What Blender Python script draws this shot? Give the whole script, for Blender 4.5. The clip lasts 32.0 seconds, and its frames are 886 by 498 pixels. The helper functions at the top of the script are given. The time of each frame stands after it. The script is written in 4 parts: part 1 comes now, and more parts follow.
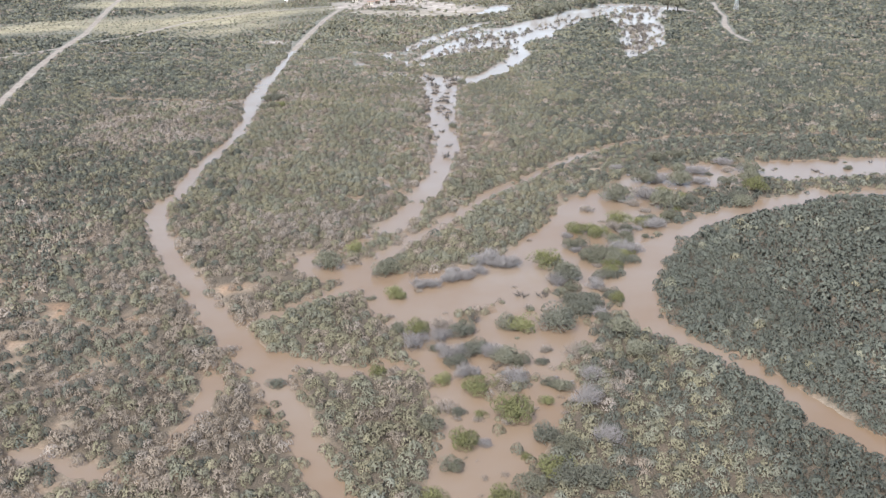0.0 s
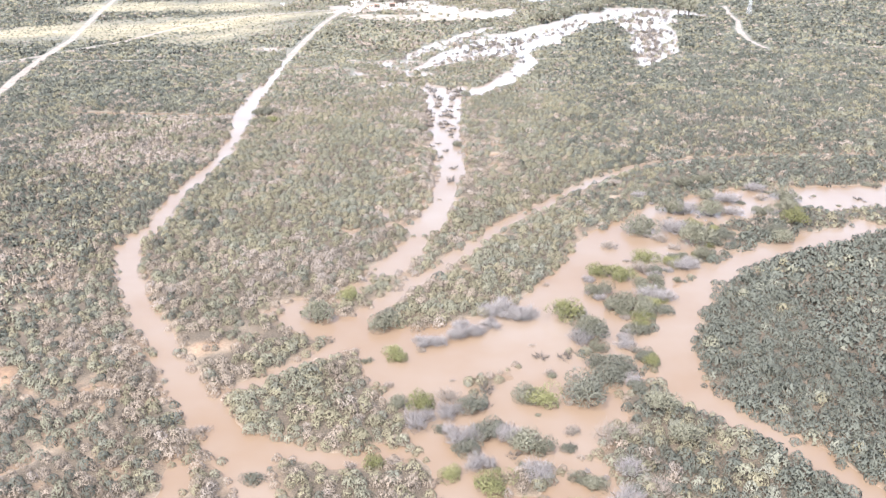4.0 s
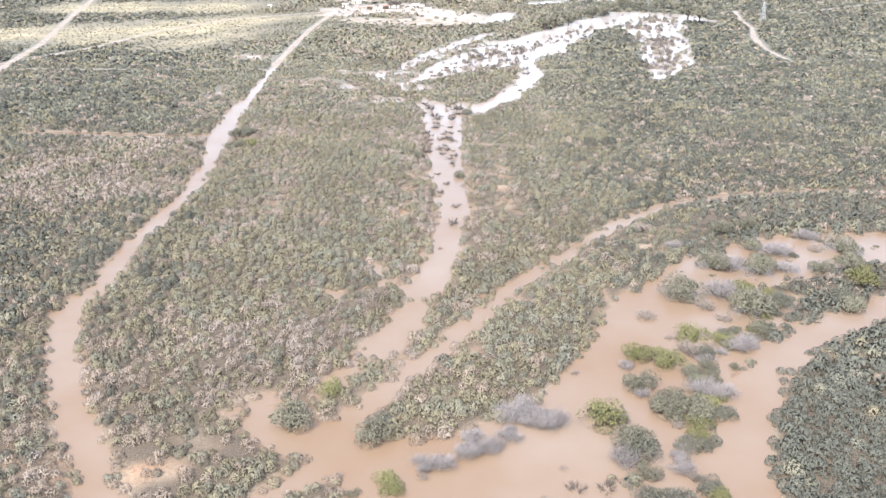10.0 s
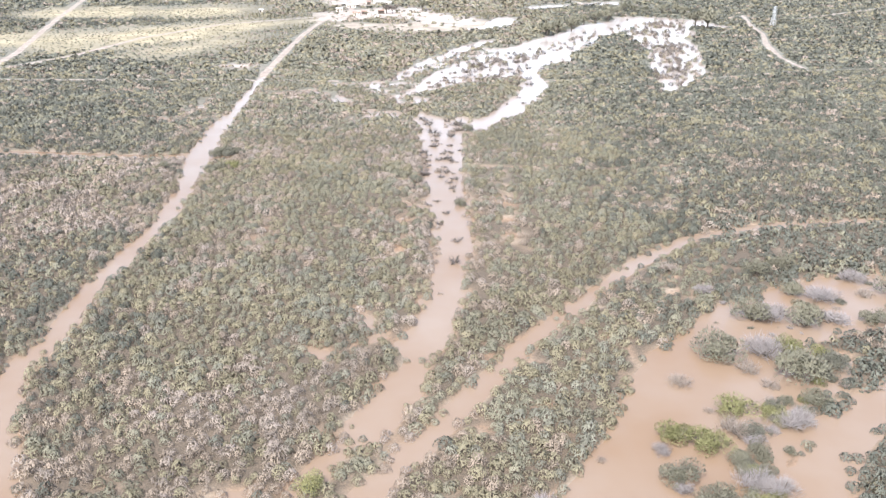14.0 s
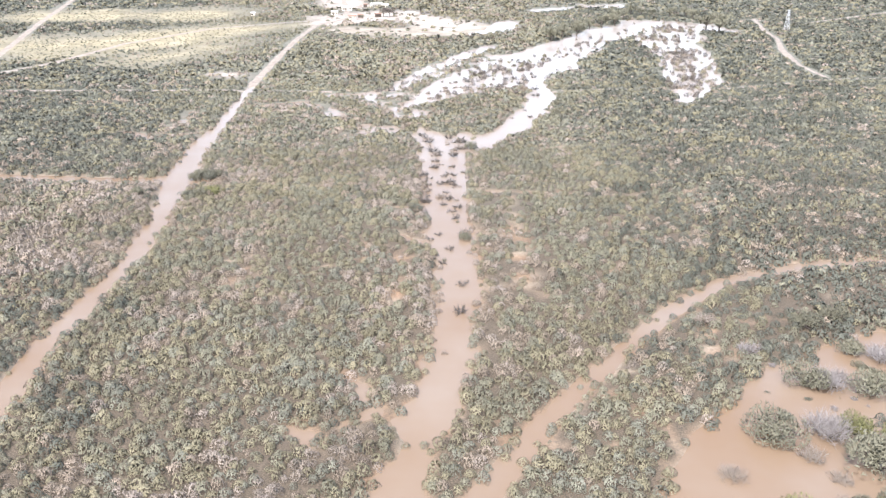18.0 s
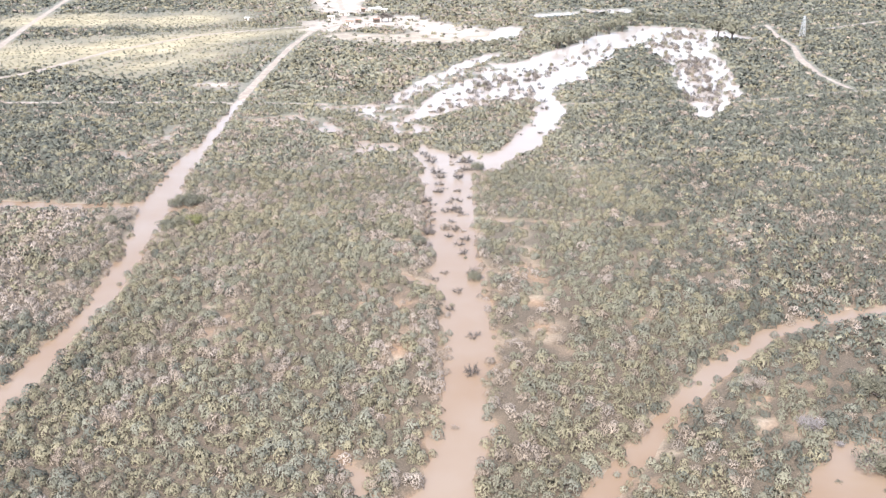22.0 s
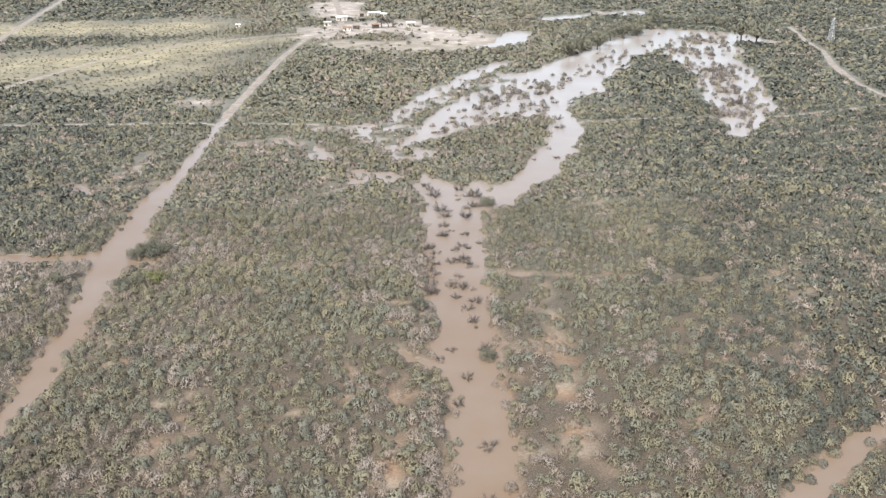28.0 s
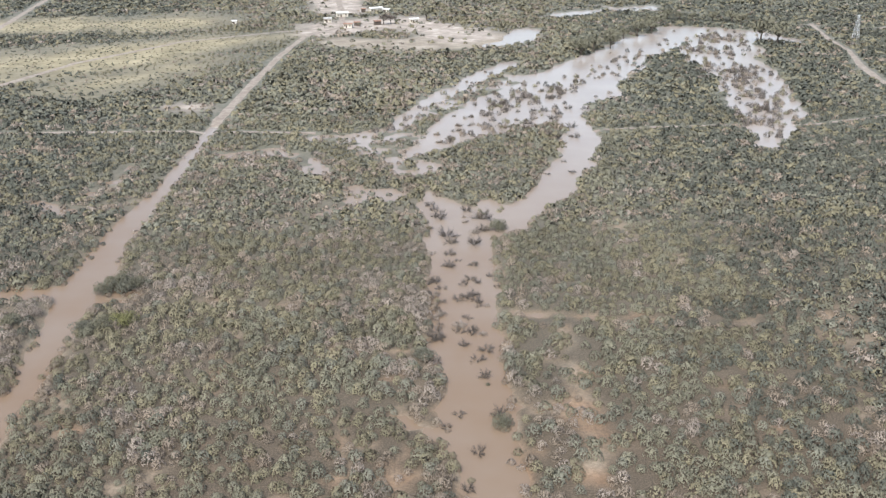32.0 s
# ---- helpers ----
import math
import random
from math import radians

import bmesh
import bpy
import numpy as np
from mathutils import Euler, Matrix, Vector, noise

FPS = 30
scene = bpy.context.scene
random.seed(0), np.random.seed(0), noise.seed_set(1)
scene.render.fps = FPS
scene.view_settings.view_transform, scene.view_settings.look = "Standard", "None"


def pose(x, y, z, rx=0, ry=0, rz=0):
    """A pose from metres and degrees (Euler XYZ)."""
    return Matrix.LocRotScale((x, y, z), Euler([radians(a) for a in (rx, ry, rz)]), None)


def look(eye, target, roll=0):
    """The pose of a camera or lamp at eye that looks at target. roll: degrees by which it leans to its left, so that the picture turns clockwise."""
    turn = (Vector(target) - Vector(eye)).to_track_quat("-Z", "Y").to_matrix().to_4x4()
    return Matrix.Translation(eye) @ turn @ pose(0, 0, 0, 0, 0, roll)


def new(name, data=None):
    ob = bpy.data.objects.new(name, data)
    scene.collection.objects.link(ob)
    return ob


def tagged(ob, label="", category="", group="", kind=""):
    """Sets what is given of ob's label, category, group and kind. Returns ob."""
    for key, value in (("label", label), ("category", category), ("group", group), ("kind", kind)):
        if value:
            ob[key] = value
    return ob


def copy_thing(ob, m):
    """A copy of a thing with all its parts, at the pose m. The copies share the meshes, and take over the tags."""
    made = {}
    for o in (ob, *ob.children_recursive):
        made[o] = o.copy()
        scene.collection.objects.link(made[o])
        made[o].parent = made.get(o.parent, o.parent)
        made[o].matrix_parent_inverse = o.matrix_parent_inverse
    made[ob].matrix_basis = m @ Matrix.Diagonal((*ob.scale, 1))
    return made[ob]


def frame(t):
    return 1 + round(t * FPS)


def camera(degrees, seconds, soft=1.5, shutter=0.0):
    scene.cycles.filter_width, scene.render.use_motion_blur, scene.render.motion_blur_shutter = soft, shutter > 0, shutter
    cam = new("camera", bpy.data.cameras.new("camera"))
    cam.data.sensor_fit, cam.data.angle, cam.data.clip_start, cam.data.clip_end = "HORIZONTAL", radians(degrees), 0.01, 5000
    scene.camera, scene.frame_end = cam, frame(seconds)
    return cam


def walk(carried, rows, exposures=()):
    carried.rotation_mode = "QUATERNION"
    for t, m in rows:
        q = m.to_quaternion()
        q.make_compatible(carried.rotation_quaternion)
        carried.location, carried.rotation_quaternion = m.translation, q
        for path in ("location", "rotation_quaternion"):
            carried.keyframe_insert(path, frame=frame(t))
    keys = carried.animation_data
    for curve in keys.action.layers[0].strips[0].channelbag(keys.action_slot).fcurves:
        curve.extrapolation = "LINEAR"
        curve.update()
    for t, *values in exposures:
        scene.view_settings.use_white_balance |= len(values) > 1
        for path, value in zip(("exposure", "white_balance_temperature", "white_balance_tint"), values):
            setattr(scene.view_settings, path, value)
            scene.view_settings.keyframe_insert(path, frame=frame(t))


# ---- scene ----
cam = camera(55.0, 32.0, soft=1.3)
EXPOSURES = [(t, stops, kelvin, 8 if t < 0.5 or t > 27 else 12) for t, stops, kelvin in (
    (0, 1.48, 6250), (1, 2.12, 6280), (2, 2.58, 6300), (3, 2.47, 6300), (6, 2.12, 6330), (14, 2.11, 6400), (25, 2.11, 6400), (27.5, 1.55, 6560), (28, 1.48, 6560), (30, 1.36, 6500), (32, 1.3, 6450))]
PATH = [
    (0, (1.565, -2.96, 83.457), (1.639, -1.105, 82.712), -0.4),
    (0.5, (1.502, 0.611, 83.47), (1.575, 2.467, 82.728), -0.4),
    (1, (1.479, 4.199, 83.495), (1.554, 6.056, 82.756), -0.3),
    (1.5, (1.483, 7.83, 83.543), (1.558, 9.688, 82.806), -0.3),
    (2, (1.482, 11.44, 83.597), (1.558, 13.298, 82.861), -0.3),
    (2.5, (1.478, 15.0, 83.624), (1.554, 16.858, 82.888), -0.3),
    (3, (1.487, 18.515, 83.638), (1.562, 20.372, 82.898), -0.4),
    (3.5, (1.483, 22.064, 83.675), (1.556, 23.919, 82.931), -0.4),
    (5.5, (1.123, 36.038, 84.043), (1.202, 37.892, 83.297), -0.2),
    (6, (0.972, 39.46, 84.099), (1.053, 41.313, 83.351), -0.1),
    (6.5, (0.782, 42.803, 84.168), (0.864, 44.656, 83.419), -0.0),
    (7, (0.604, 46.145, 84.252), (0.688, 47.997, 83.502), 0.0),
    (7.5, (0.477, 49.536, 84.346), (0.564, 51.388, 83.596), 0.0),
    (8, (0.378, 52.954, 84.411), (0.466, 54.805, 83.658), -0.0),
    (8.5, (0.309, 56.387, 84.445), (0.398, 58.238, 83.692), -0.0),
    (9, (0.362, 59.844, 84.449), (0.452, 61.695, 83.697), 0.0),
    (9.5, (0.483, 63.397, 84.407), (0.574, 65.248, 83.655), 0.1),
    (10, (0.585, 66.975, 84.357), (0.677, 68.826, 83.606), 0.1),
    (10.5, (0.657, 70.506, 84.307), (0.749, 72.357, 83.556), 0.1),
    (11, (0.735, 73.992, 84.261), (0.829, 75.844, 83.511), 0.2),
    (11.5, (0.81, 77.487, 84.222), (0.905, 79.339, 83.473), 0.2),
    (12, (0.877, 80.985, 84.19), (0.973, 82.837, 83.441), 0.1),
    (12.5, (0.979, 84.447, 84.147), (1.076, 86.299, 83.399), 0.2),
    (13, (1.098, 87.941, 84.1), (1.195, 89.793, 83.351), 0.2),
    (13.5, (1.176, 91.507, 84.083), (1.275, 93.359, 83.335), 0.1),
    (14, (1.236, 95.097, 84.081), (1.335, 96.949, 83.332), 0.1),
    (14.5, (1.251, 98.705, 84.082), (1.351, 100.555, 83.33), 0.1),
    (16.5, (1.394, 113.188, 84.218), (1.496, 115.038, 83.465), 0.2),
    (17, (1.416, 116.786, 84.214), (1.52, 118.637, 83.463), 0.1),
    (17.5, (1.442, 120.386, 84.179), (1.544, 122.236, 83.428), 0.1),
    (18, (1.425, 123.944, 84.132), (1.529, 125.795, 83.381), 0.1),
    (18.5, (1.389, 127.473, 84.061), (1.493, 129.324, 83.311), 0.1),
    (19, (1.292, 131.055, 83.987), (1.397, 132.906, 83.238), 0.1),
    (19.5, (1.2, 134.539, 83.892), (1.307, 136.389, 83.141), 0.1),
    (20, (1.1, 137.943, 83.793), (1.208, 139.794, 83.042), 0.2),
    (20.5, (1.033, 141.275, 83.705), (1.141, 143.126, 82.954), 0.1),
    (21, (0.956, 144.513, 83.634), (1.064, 146.364, 82.885), 0.1),
    (21.5, (0.873, 147.659, 83.578), (0.981, 149.51, 82.829), 0.1),
    (22, (0.788, 150.778, 83.535), (0.897, 152.63, 82.788), 0.2),
    (22.5, (0.851, 153.923, 83.503), (0.961, 155.775, 82.757), 0.2),
    (23, (1.001, 157.069, 83.484), (1.11, 158.922, 82.738), 0.1),
    (23.5, (1.175, 160.13, 83.451), (1.282, 161.982, 82.705), 0.0),
    (24, (1.323, 163.189, 83.413), (1.429, 165.041, 82.667), 0.1),
    (24.5, (1.511, 166.387, 83.411), (1.617, 168.238, 82.663), -0.0),
    (25, (1.676, 169.652, 83.404), (1.78, 171.504, 82.655), -0.0),
    (25.5, (1.831, 173.049, 83.38), (1.934, 174.9, 82.63), -0.0),
    (27.5, (2.725, 187.348, 83.254), (2.823, 189.2, 82.504), -0.4),
    (28, (2.938, 190.853, 83.253), (3.036, 192.704, 82.503), -0.4),
    (28.5, (3.133, 194.268, 83.269), (3.229, 196.119, 82.518), -0.4),
    (29, (3.288, 197.54, 83.28), (3.383, 199.391, 82.529), -0.4),
    (29.5, (3.409, 200.687, 83.271), (3.505, 202.539, 82.52), -0.3),
    (30, (3.482, 203.8, 83.246), (3.576, 205.65, 82.492), -0.3),
    (30.5, (3.502, 206.99, 83.235), (3.595, 208.841, 82.482), -0.3),
    (31, (3.527, 210.21, 83.231), (3.62, 212.06, 82.475), -0.3),
    (31.5, (3.623, 213.487, 83.23), (3.715, 215.335, 82.468), -0.3),
    (32, (3.776, 216.849, 83.219), (3.865, 218.694, 82.452), -0.4),
]
walk(cam, [(t, look(eye, target, roll)) for t, eye, target, roll in PATH], EXPOSURES)

# ---- sky and sun: a bright, thinly overcast day ----
world = bpy.data.worlds.new("sky")
scene.world = world
world.use_nodes = True
wn = world.node_tree.nodes
sky = wn.new("ShaderNodeTexSky")
sky.sky_type = "NISHITA"
sky.sun_disc = False
sky.sun_elevation = radians(58)
sky.sun_rotation = radians(-146)
sky.air_density, sky.dust_density, sky.ozone_density = 1.0, 2.5, 1.0
wn["Background"].inputs["Strength"].default_value = 0.135
cloud = wn.new("ShaderNodeHueSaturation")
cloud.inputs["Saturation"].default_value = 0.75
world.node_tree.links.new(sky.outputs["Color"], cloud.inputs["Color"])
veil = wn.new("ShaderNodeMixRGB")
veil.blend_type = "DARKEN"
veil.inputs[0].default_value = 1.0
veil.inputs[2].default_value = (6.5, 6.35, 6.25, 1)
world.node_tree.links.new(cloud.outputs["Color"], veil.inputs[1])
world.node_tree.links.new(veil.outputs[0], wn["Background"].inputs["Color"])
sun = new("sun", bpy.data.lights.new("sun", "SUN"))
sun.data.energy, sun.data.angle, sun.data.color = 2.1, radians(10), (1.0, 0.965, 0.93)
sun.matrix_world = look((-40, -60, 115), (0, 0, 0))


# ---- noise and strokes of the plan ----
def lattice(ix, iy, seed):
    h = (ix * 374761393 + iy * 668265263 + seed * 974634777) & 0xFFFFFFFF
    h = ((h ^ (h >> 13)) * 1274126177) & 0xFFFFFFFF
    return ((h ^ (h >> 16)) & 0xFFFF) / 65535.0


def vnoise(x, y, size, seed):
    """Smooth value noise from -1 to 1 with cells of that size."""
    u, v = np.asarray(x) / size, np.asarray(y) / size
    ix, iy = np.floor(u).astype(np.int64), np.floor(v).astype(np.int64)
    fx, fy = u - ix, v - iy
    fx, fy = fx * fx * (3 - 2 * fx), fy * fy * (3 - 2 * fy)
    a, b = lattice(ix, iy, seed), lattice(ix + 1, iy, seed)
    c, d = lattice(ix, iy + 1, seed), lattice(ix + 1, iy + 1, seed)
    return 2 * ((a + (b - a) * fx) * (1 - fy) + (c + (d - c) * fx) * fy) - 1


def stroke_distance(x, y, stroke):
    """Distance from each point to the edge of a chain of (x, y, half width); negative inside."""
    best = np.full(x.shape, 1e6)
    xs, ys = [p[0] for p in stroke], [p[1] for p in stroke]
    reach = 40 + max(p[2] for p in stroke)
    near = (x > min(xs) - reach) & (x < max(xs) + reach) & (y > min(ys) - reach) & (y < max(ys) + reach)
    px, py = x[near], y[near]
    d = np.full(px.shape, 1e6)
    for (ax, ay, ar), (bx, by, br) in zip(stroke, stroke[1:]):
        ex, ey = bx - ax, by - ay
        u = np.clip(((px - ax) * ex + (py - ay) * ey) / (ex * ex + ey * ey), 0, 1)
        d = np.minimum(d, np.hypot(px - ax - u * ex, py - ay - u * ey) - ar - (br - ar) * u)
    best[near] = d
    return best


def field(x, y, strokes):
    out = np.full(x.shape, 1e6)
    for stroke in strokes:
        out = np.minimum(out, stroke_distance(x, y, stroke))
    return out


TRACKS_UNDER_WATER = [
    [(-1.3, 76, 2.9), (-11, 104, 2.9), (-16.3, 117.2, 3.0), (-21.6, 131.5, 3.2), (-28.2, 144.5, 4.0), (-38.4, 160.9, 4.1), (-50.4, 183.3, 3.5), (-61.6, 205.4, 3.5), (-70.2, 225.7, 3.7),
     (-74.1, 241.1, 3.9), (-71.5, 259.1, 3.1), (-71.4, 286.7, 3.1), (-66.8, 326.4, 3.0), (-67.2, 356.9, 3.4), (-68.7, 378.5, 4.0), (-70.6, 399.7, 5.9), (-71.7, 416.7, 5.0), (-72.2, 435.1, 4.4),
     (-70.3, 466.7, 3.1), (-69.8, 506.6, 2.7), (-69.9, 544.9, 2.1)],
    [(-11.4, 191.3, 3.1), (-3.6, 204.2, 2.9), (12.7, 228.1, 2.8), (21.9, 242.9, 2.6), (32, 256.3, 2.5), (47.8, 275.7, 2), (61.4, 291.4, 2.4), (78.8, 306.6, 2), (100.2, 314.8, 2.3),
     (129.8, 318.2, 2.1), (162.8, 316.3, 2.2), (181.1, 303.8, 2), (241.6, 300.8, 1.8)],
    [(-147.7, 404.8, 3), (-117.7, 400.6, 3), (-92.2, 396.1, 3.4), (-76.6, 396.5, 3.6), (-70.2, 398.7, 4)],
    [(-70.1, 399.6, 4.4), (-63, 397.5, 2.9), (-56.9, 394.6, 1.4)],
]
RIVER = [
    [(100.1, 74.4, 3.7), (86.6, 97.2, 3.5), (78.4, 111.1, 3.2), (73.7, 119.8, 3.4), (70.5, 129.7, 3), (66.3, 140.2, 2.9), (58.3, 151.3, 3.2), (52.2, 160.3, 4.3), (53.2, 173.5, 5.1),
     (60.6, 194.1, 5.2), (75.8, 215, 5.1), (89.4, 224.9, 4.8), (107, 233.2, 4.8), (129.8, 245, 4.6), (149.6, 244.2, 4.8), (192.7, 250.4, 5.6)],
]
FLAT = [
    [(-22.2, 195.1, 4.9), (-10.5, 186.3, 7.4), (-0, 178.5, 8.8), (12.4, 179.6, 11.6), (26.7, 186.3, 12.4), (38, 198.9, 12.2), (51.1, 221.2, 12.4), (63.9, 241.9, 11.5), (81.3, 257.1, 11.3), (104.3, 267.6, 13.2),
     (126.1, 269.3, 11.4), (154.4, 271.7, 11.2), (199.4, 272.3, 11.2)],
    [(-4.9, 174.9, 5.9), (7.6, 157.3, 8.4), (9.8, 137.4, 6.2), (11.3, 118.7, 7.8), (12.2, 99.8, 8.8)],
    [(12.7, 145.1, 7.9), (26, 147.6, 7.8), (34.2, 154.2, 4.8), (29.3, 169.4, 8.7)],
    [(18, 127.3, 5.8), (25.5, 125.9, 2.9)],
    [(41.3, 165.6, 5.7), (44.1, 178.1, 6.6), (48.9, 192.2, 6.5), (56.6, 207.3, 6.9), (69.5, 224.2, 6.6), (84.7, 239.5, 6.4)],
    [(18, 156.9, 6.9), (30, 161.4, 7.8)],
    [(19.8, 113.4, 3.9), (21.8, 125.1, 5.8), (29.7, 135.6, 4.8)],
    [(-36.4, 162.3, 1.9), (-28.3, 168.5, 1.9), (-21.5, 175.1, 2.4), (-13.6, 181.5, 4)],
    [(-32.7, 148.8, 3), (-22, 146.4, 3.6), (-12.1, 142, 2.5), (-2.5, 143.6, 2.9)],
]
CHANNEL = [
    [(-15.3, 205.2, 3.5), (-2.7, 224.1, 3.8), (2, 237.5, 4.4), (6, 251, 3.7), (10.2, 266, 3.6), (13.1, 283.4, 5), (15.2, 307.4, 5.9), (16, 330.2, 6.3), (16.1, 354.1, 6.7),
     (15.8, 367.6, 7.4), (16.8, 388.5, 7.5), (16.9, 412.5, 8.7), (20, 429.4, 9.4), (15, 449.3, 5.1), (11.6, 459.7, 1.7)],
    [(21.7, 425.7, 6.8), (31.1, 432.8, 5.8), (40.1, 446.7, 6.1), (51.2, 465.8, 6.3), (62.2, 493.9, 6.8), (69.8, 515.1, 6.6), (70.7, 533.9, 5.8), (71.4, 558.3, 6.3), (76, 588.4, 9.5)],
    [(40.1, 541.6, 6), (58.5, 557.3, 11.5), (72.5, 567.6, 12.6)],
    [(28.6, 435.7, 4.2), (27.7, 446.4, 3.3), (28.5, 454.1, 1.6)],
    [(-29.1, 530, 2.5), (-12.3, 531.3, 3.3), (1.5, 539.1, 4.8), (5.9, 557.3, 4.7), (25.2, 602, 5.5), (48.2, 649.6, 5.7), (61.4, 672.2, 5.8)],
]
POND = [
    [(7.8, 508.2, 5.7), (20.4, 523.2, 10.2), (37.6, 559.6, 14.9), (54.1, 596.5, 26.6), (70, 606.1, 33.9), (88.8, 633.9, 21.7), (112.5, 669.5, 17.8), (137.1, 710.3, 16.5), (163.5, 745, 20.9), (191.2, 771.7, 23.1),
     (216.2, 763.6, 25.3), (237, 738.4, 13.8)],
    [(205.9, 759.1, 24.8), (189.4, 709.9, 20.9), (177.5, 658.5, 17.6), (168.2, 611.1, 16), (154.2, 559.5, 14.8), (139.1, 524.2, 8.4), (133.2, 502.6, 2.7)],
    [(53.5, 728.9, 5.6), (77.8, 749.2, 13.9), (87.6, 787.9, 15.4)],
    [(106.2, 851, 5.5), (145, 882.1, 7.7), (202, 906.1, 8.8)],
]
ISLANDS = [
    [(14, 551.9, 3.1), (28.3, 586.3, 5.1), (47.2, 622.9, 6.2), (52.7, 635.3, 3.4)],
    [(28.4, 516.5, 3.9), (39.4, 526.2, 6.9), (48.5, 538.9, 4.5)],
    [(109.1, 253, 3.1), (119.9, 256.9, 3.1)],
    [(102, 243, 2.6), (111, 246, 4.2), (121, 247, 3.6)],
    [(134, 249, 3.2), (147, 251, 4.2), (156, 252, 3)],
    [(9, 553, 2), (25, 580, 3), (45, 606, 4), (58, 622, 3)],
]
WET = [
    [(-40.7, 115.6, 2.2), (-37.5, 126.3, 2), (-36.2, 135.8, 1.5), (-37.5, 143.9, 1.4)],
    [(-66.8, 140.3, 2.6), (-60.3, 146.7, 2.1)],
    [(-63.1, 117.8, 2), (-50.9, 112.1, 2.2), (-42.7, 109.7, 1.6)],
    [(-9.6, 267, 1.6), (-5.9, 261.8, 2.3), (-4.1, 253.9, 1.9), (-9, 250.4, 1.4)],
    [(-18, 249.2, 1.6), (-13, 245.9, 1.6)],
    [(-23.2, 203.9, 2.2), (-31.2, 198.7, 1.6)],
    [(21, 344.5, 1.6), (27, 342, 1.3), (33, 346, 0.8)],
    [(1, 343, 0.8), (4, 338.5, 1.3), (9, 336, 1.6)],
    [(27, 379.5, 1.4), (38, 378, 1.7), (49, 376, 1.5), (57, 374, 1.1)],
    [(-72, 393, 2.6), (-64, 391.5, 2), (-57, 391.5, 1.2)],
]
SPECKLE = [
    [(-62, 505, 3), (-42, 510, 5), (-29, 497, 5), (-24, 483, 4)],
    [(-30, 526, 3), (-11, 524, 5), (4, 527, 6)],
    [(-12, 513, 5), (1, 503, 7), (10, 489, 7), (1, 480, 5)],
    [(-34, 433, 2.5), (-21, 447, 4), (-9, 465, 6), (1, 460, 6), (5, 446, 4)],
    [(-87, 495, 1.6), (-88, 478, 2.2), (-91, 464, 2.4)],
    [(-106, 461, 2.2), (-94, 452, 2.6), (-80, 456, 2)],
    [(14, 522, 6), (30, 530, 7), (52, 545, 8), (72, 566, 6)],
    [(8, 556, 5), (28, 586, 6), (50, 622, 8)],
    [(70, 590, 8), (95, 622, 8), (125, 662, 8)],
]
THIN = [
    [(-52.1, 390.1, 1.6), (-36.1, 388.4, 1.3), (-2.8, 382.1, 1.1)],
    [(26.9, 378.6, 3), (54.3, 374.6, 2.2), (86.6, 370.1, 1.3)],
    [(18.3, 270.1, 2.4), (23, 301.9, 2.9), (25.2, 346.5, 2.7)],
    [(32.2, 301.3, 6.7), (34.1, 336.3, 8.1), (35.6, 371.6, 7)],
    [(-61.5, 170.8, 1.9), (-65.2, 158.1, 2.1)],
    [(-31.3, 186.9, 6), (-43.3, 181.8, 6.1)],
    [(-86.7, 466.8, 2.9), (-88.8, 495.3, 2.8)],
    [(0.9, 287.6, 3), (0.9, 321.6, 3.7), (3.3, 358.6, 3.7)],
    [(27, 323.4, 2.8), (34.1, 334.5, 3.6), (43, 326.1, 2.7)],
    [(51.6, 313.3, 2.5), (57.7, 317.2, 2.7)],
    [(70.2, 330, 2.6), (78.2, 336, 2.5)],
    [(59.8, 343.6, 1.7), (64.7, 349.9, 2.6)],
    [(-26.4, 322.9, 1.9), (-18.4, 325.6, 1.9)],
    [(-12.3, 332.6, 1.9), (-7.6, 328.3, 1.9)],
    [(-22.5, 354.8, 1.9), (-13.7, 357.3, 1.9)],
    [(46.1, 241, 2.2), (60.2, 260.3, 2.2), (89.1, 292.3, 2.8), (124.8, 305.5, 2.8)],
    [(-14, 346, 2.6), (-7, 345, 2.8), (2, 343, 2.4)],
    [(42, 335, 2.4), (36, 322, 3)],
    [(57, 360, 1.8), (61, 358, 1.8)],
    [(72, 352, 2.4), (78, 353, 3)],
    [(91, 412, 1.6), (95, 413, 1.6)],
    [(-33, 342, 1.8), (-31, 341, 1.8)],
    [(-20, 334, 2), (-18, 331, 2)],
    [(-35, 330, 1.8), (-33, 328, 1.8)],
    [(38, 378, 1.0), (60, 373, 1.2), (76, 373, 1.0)],
]
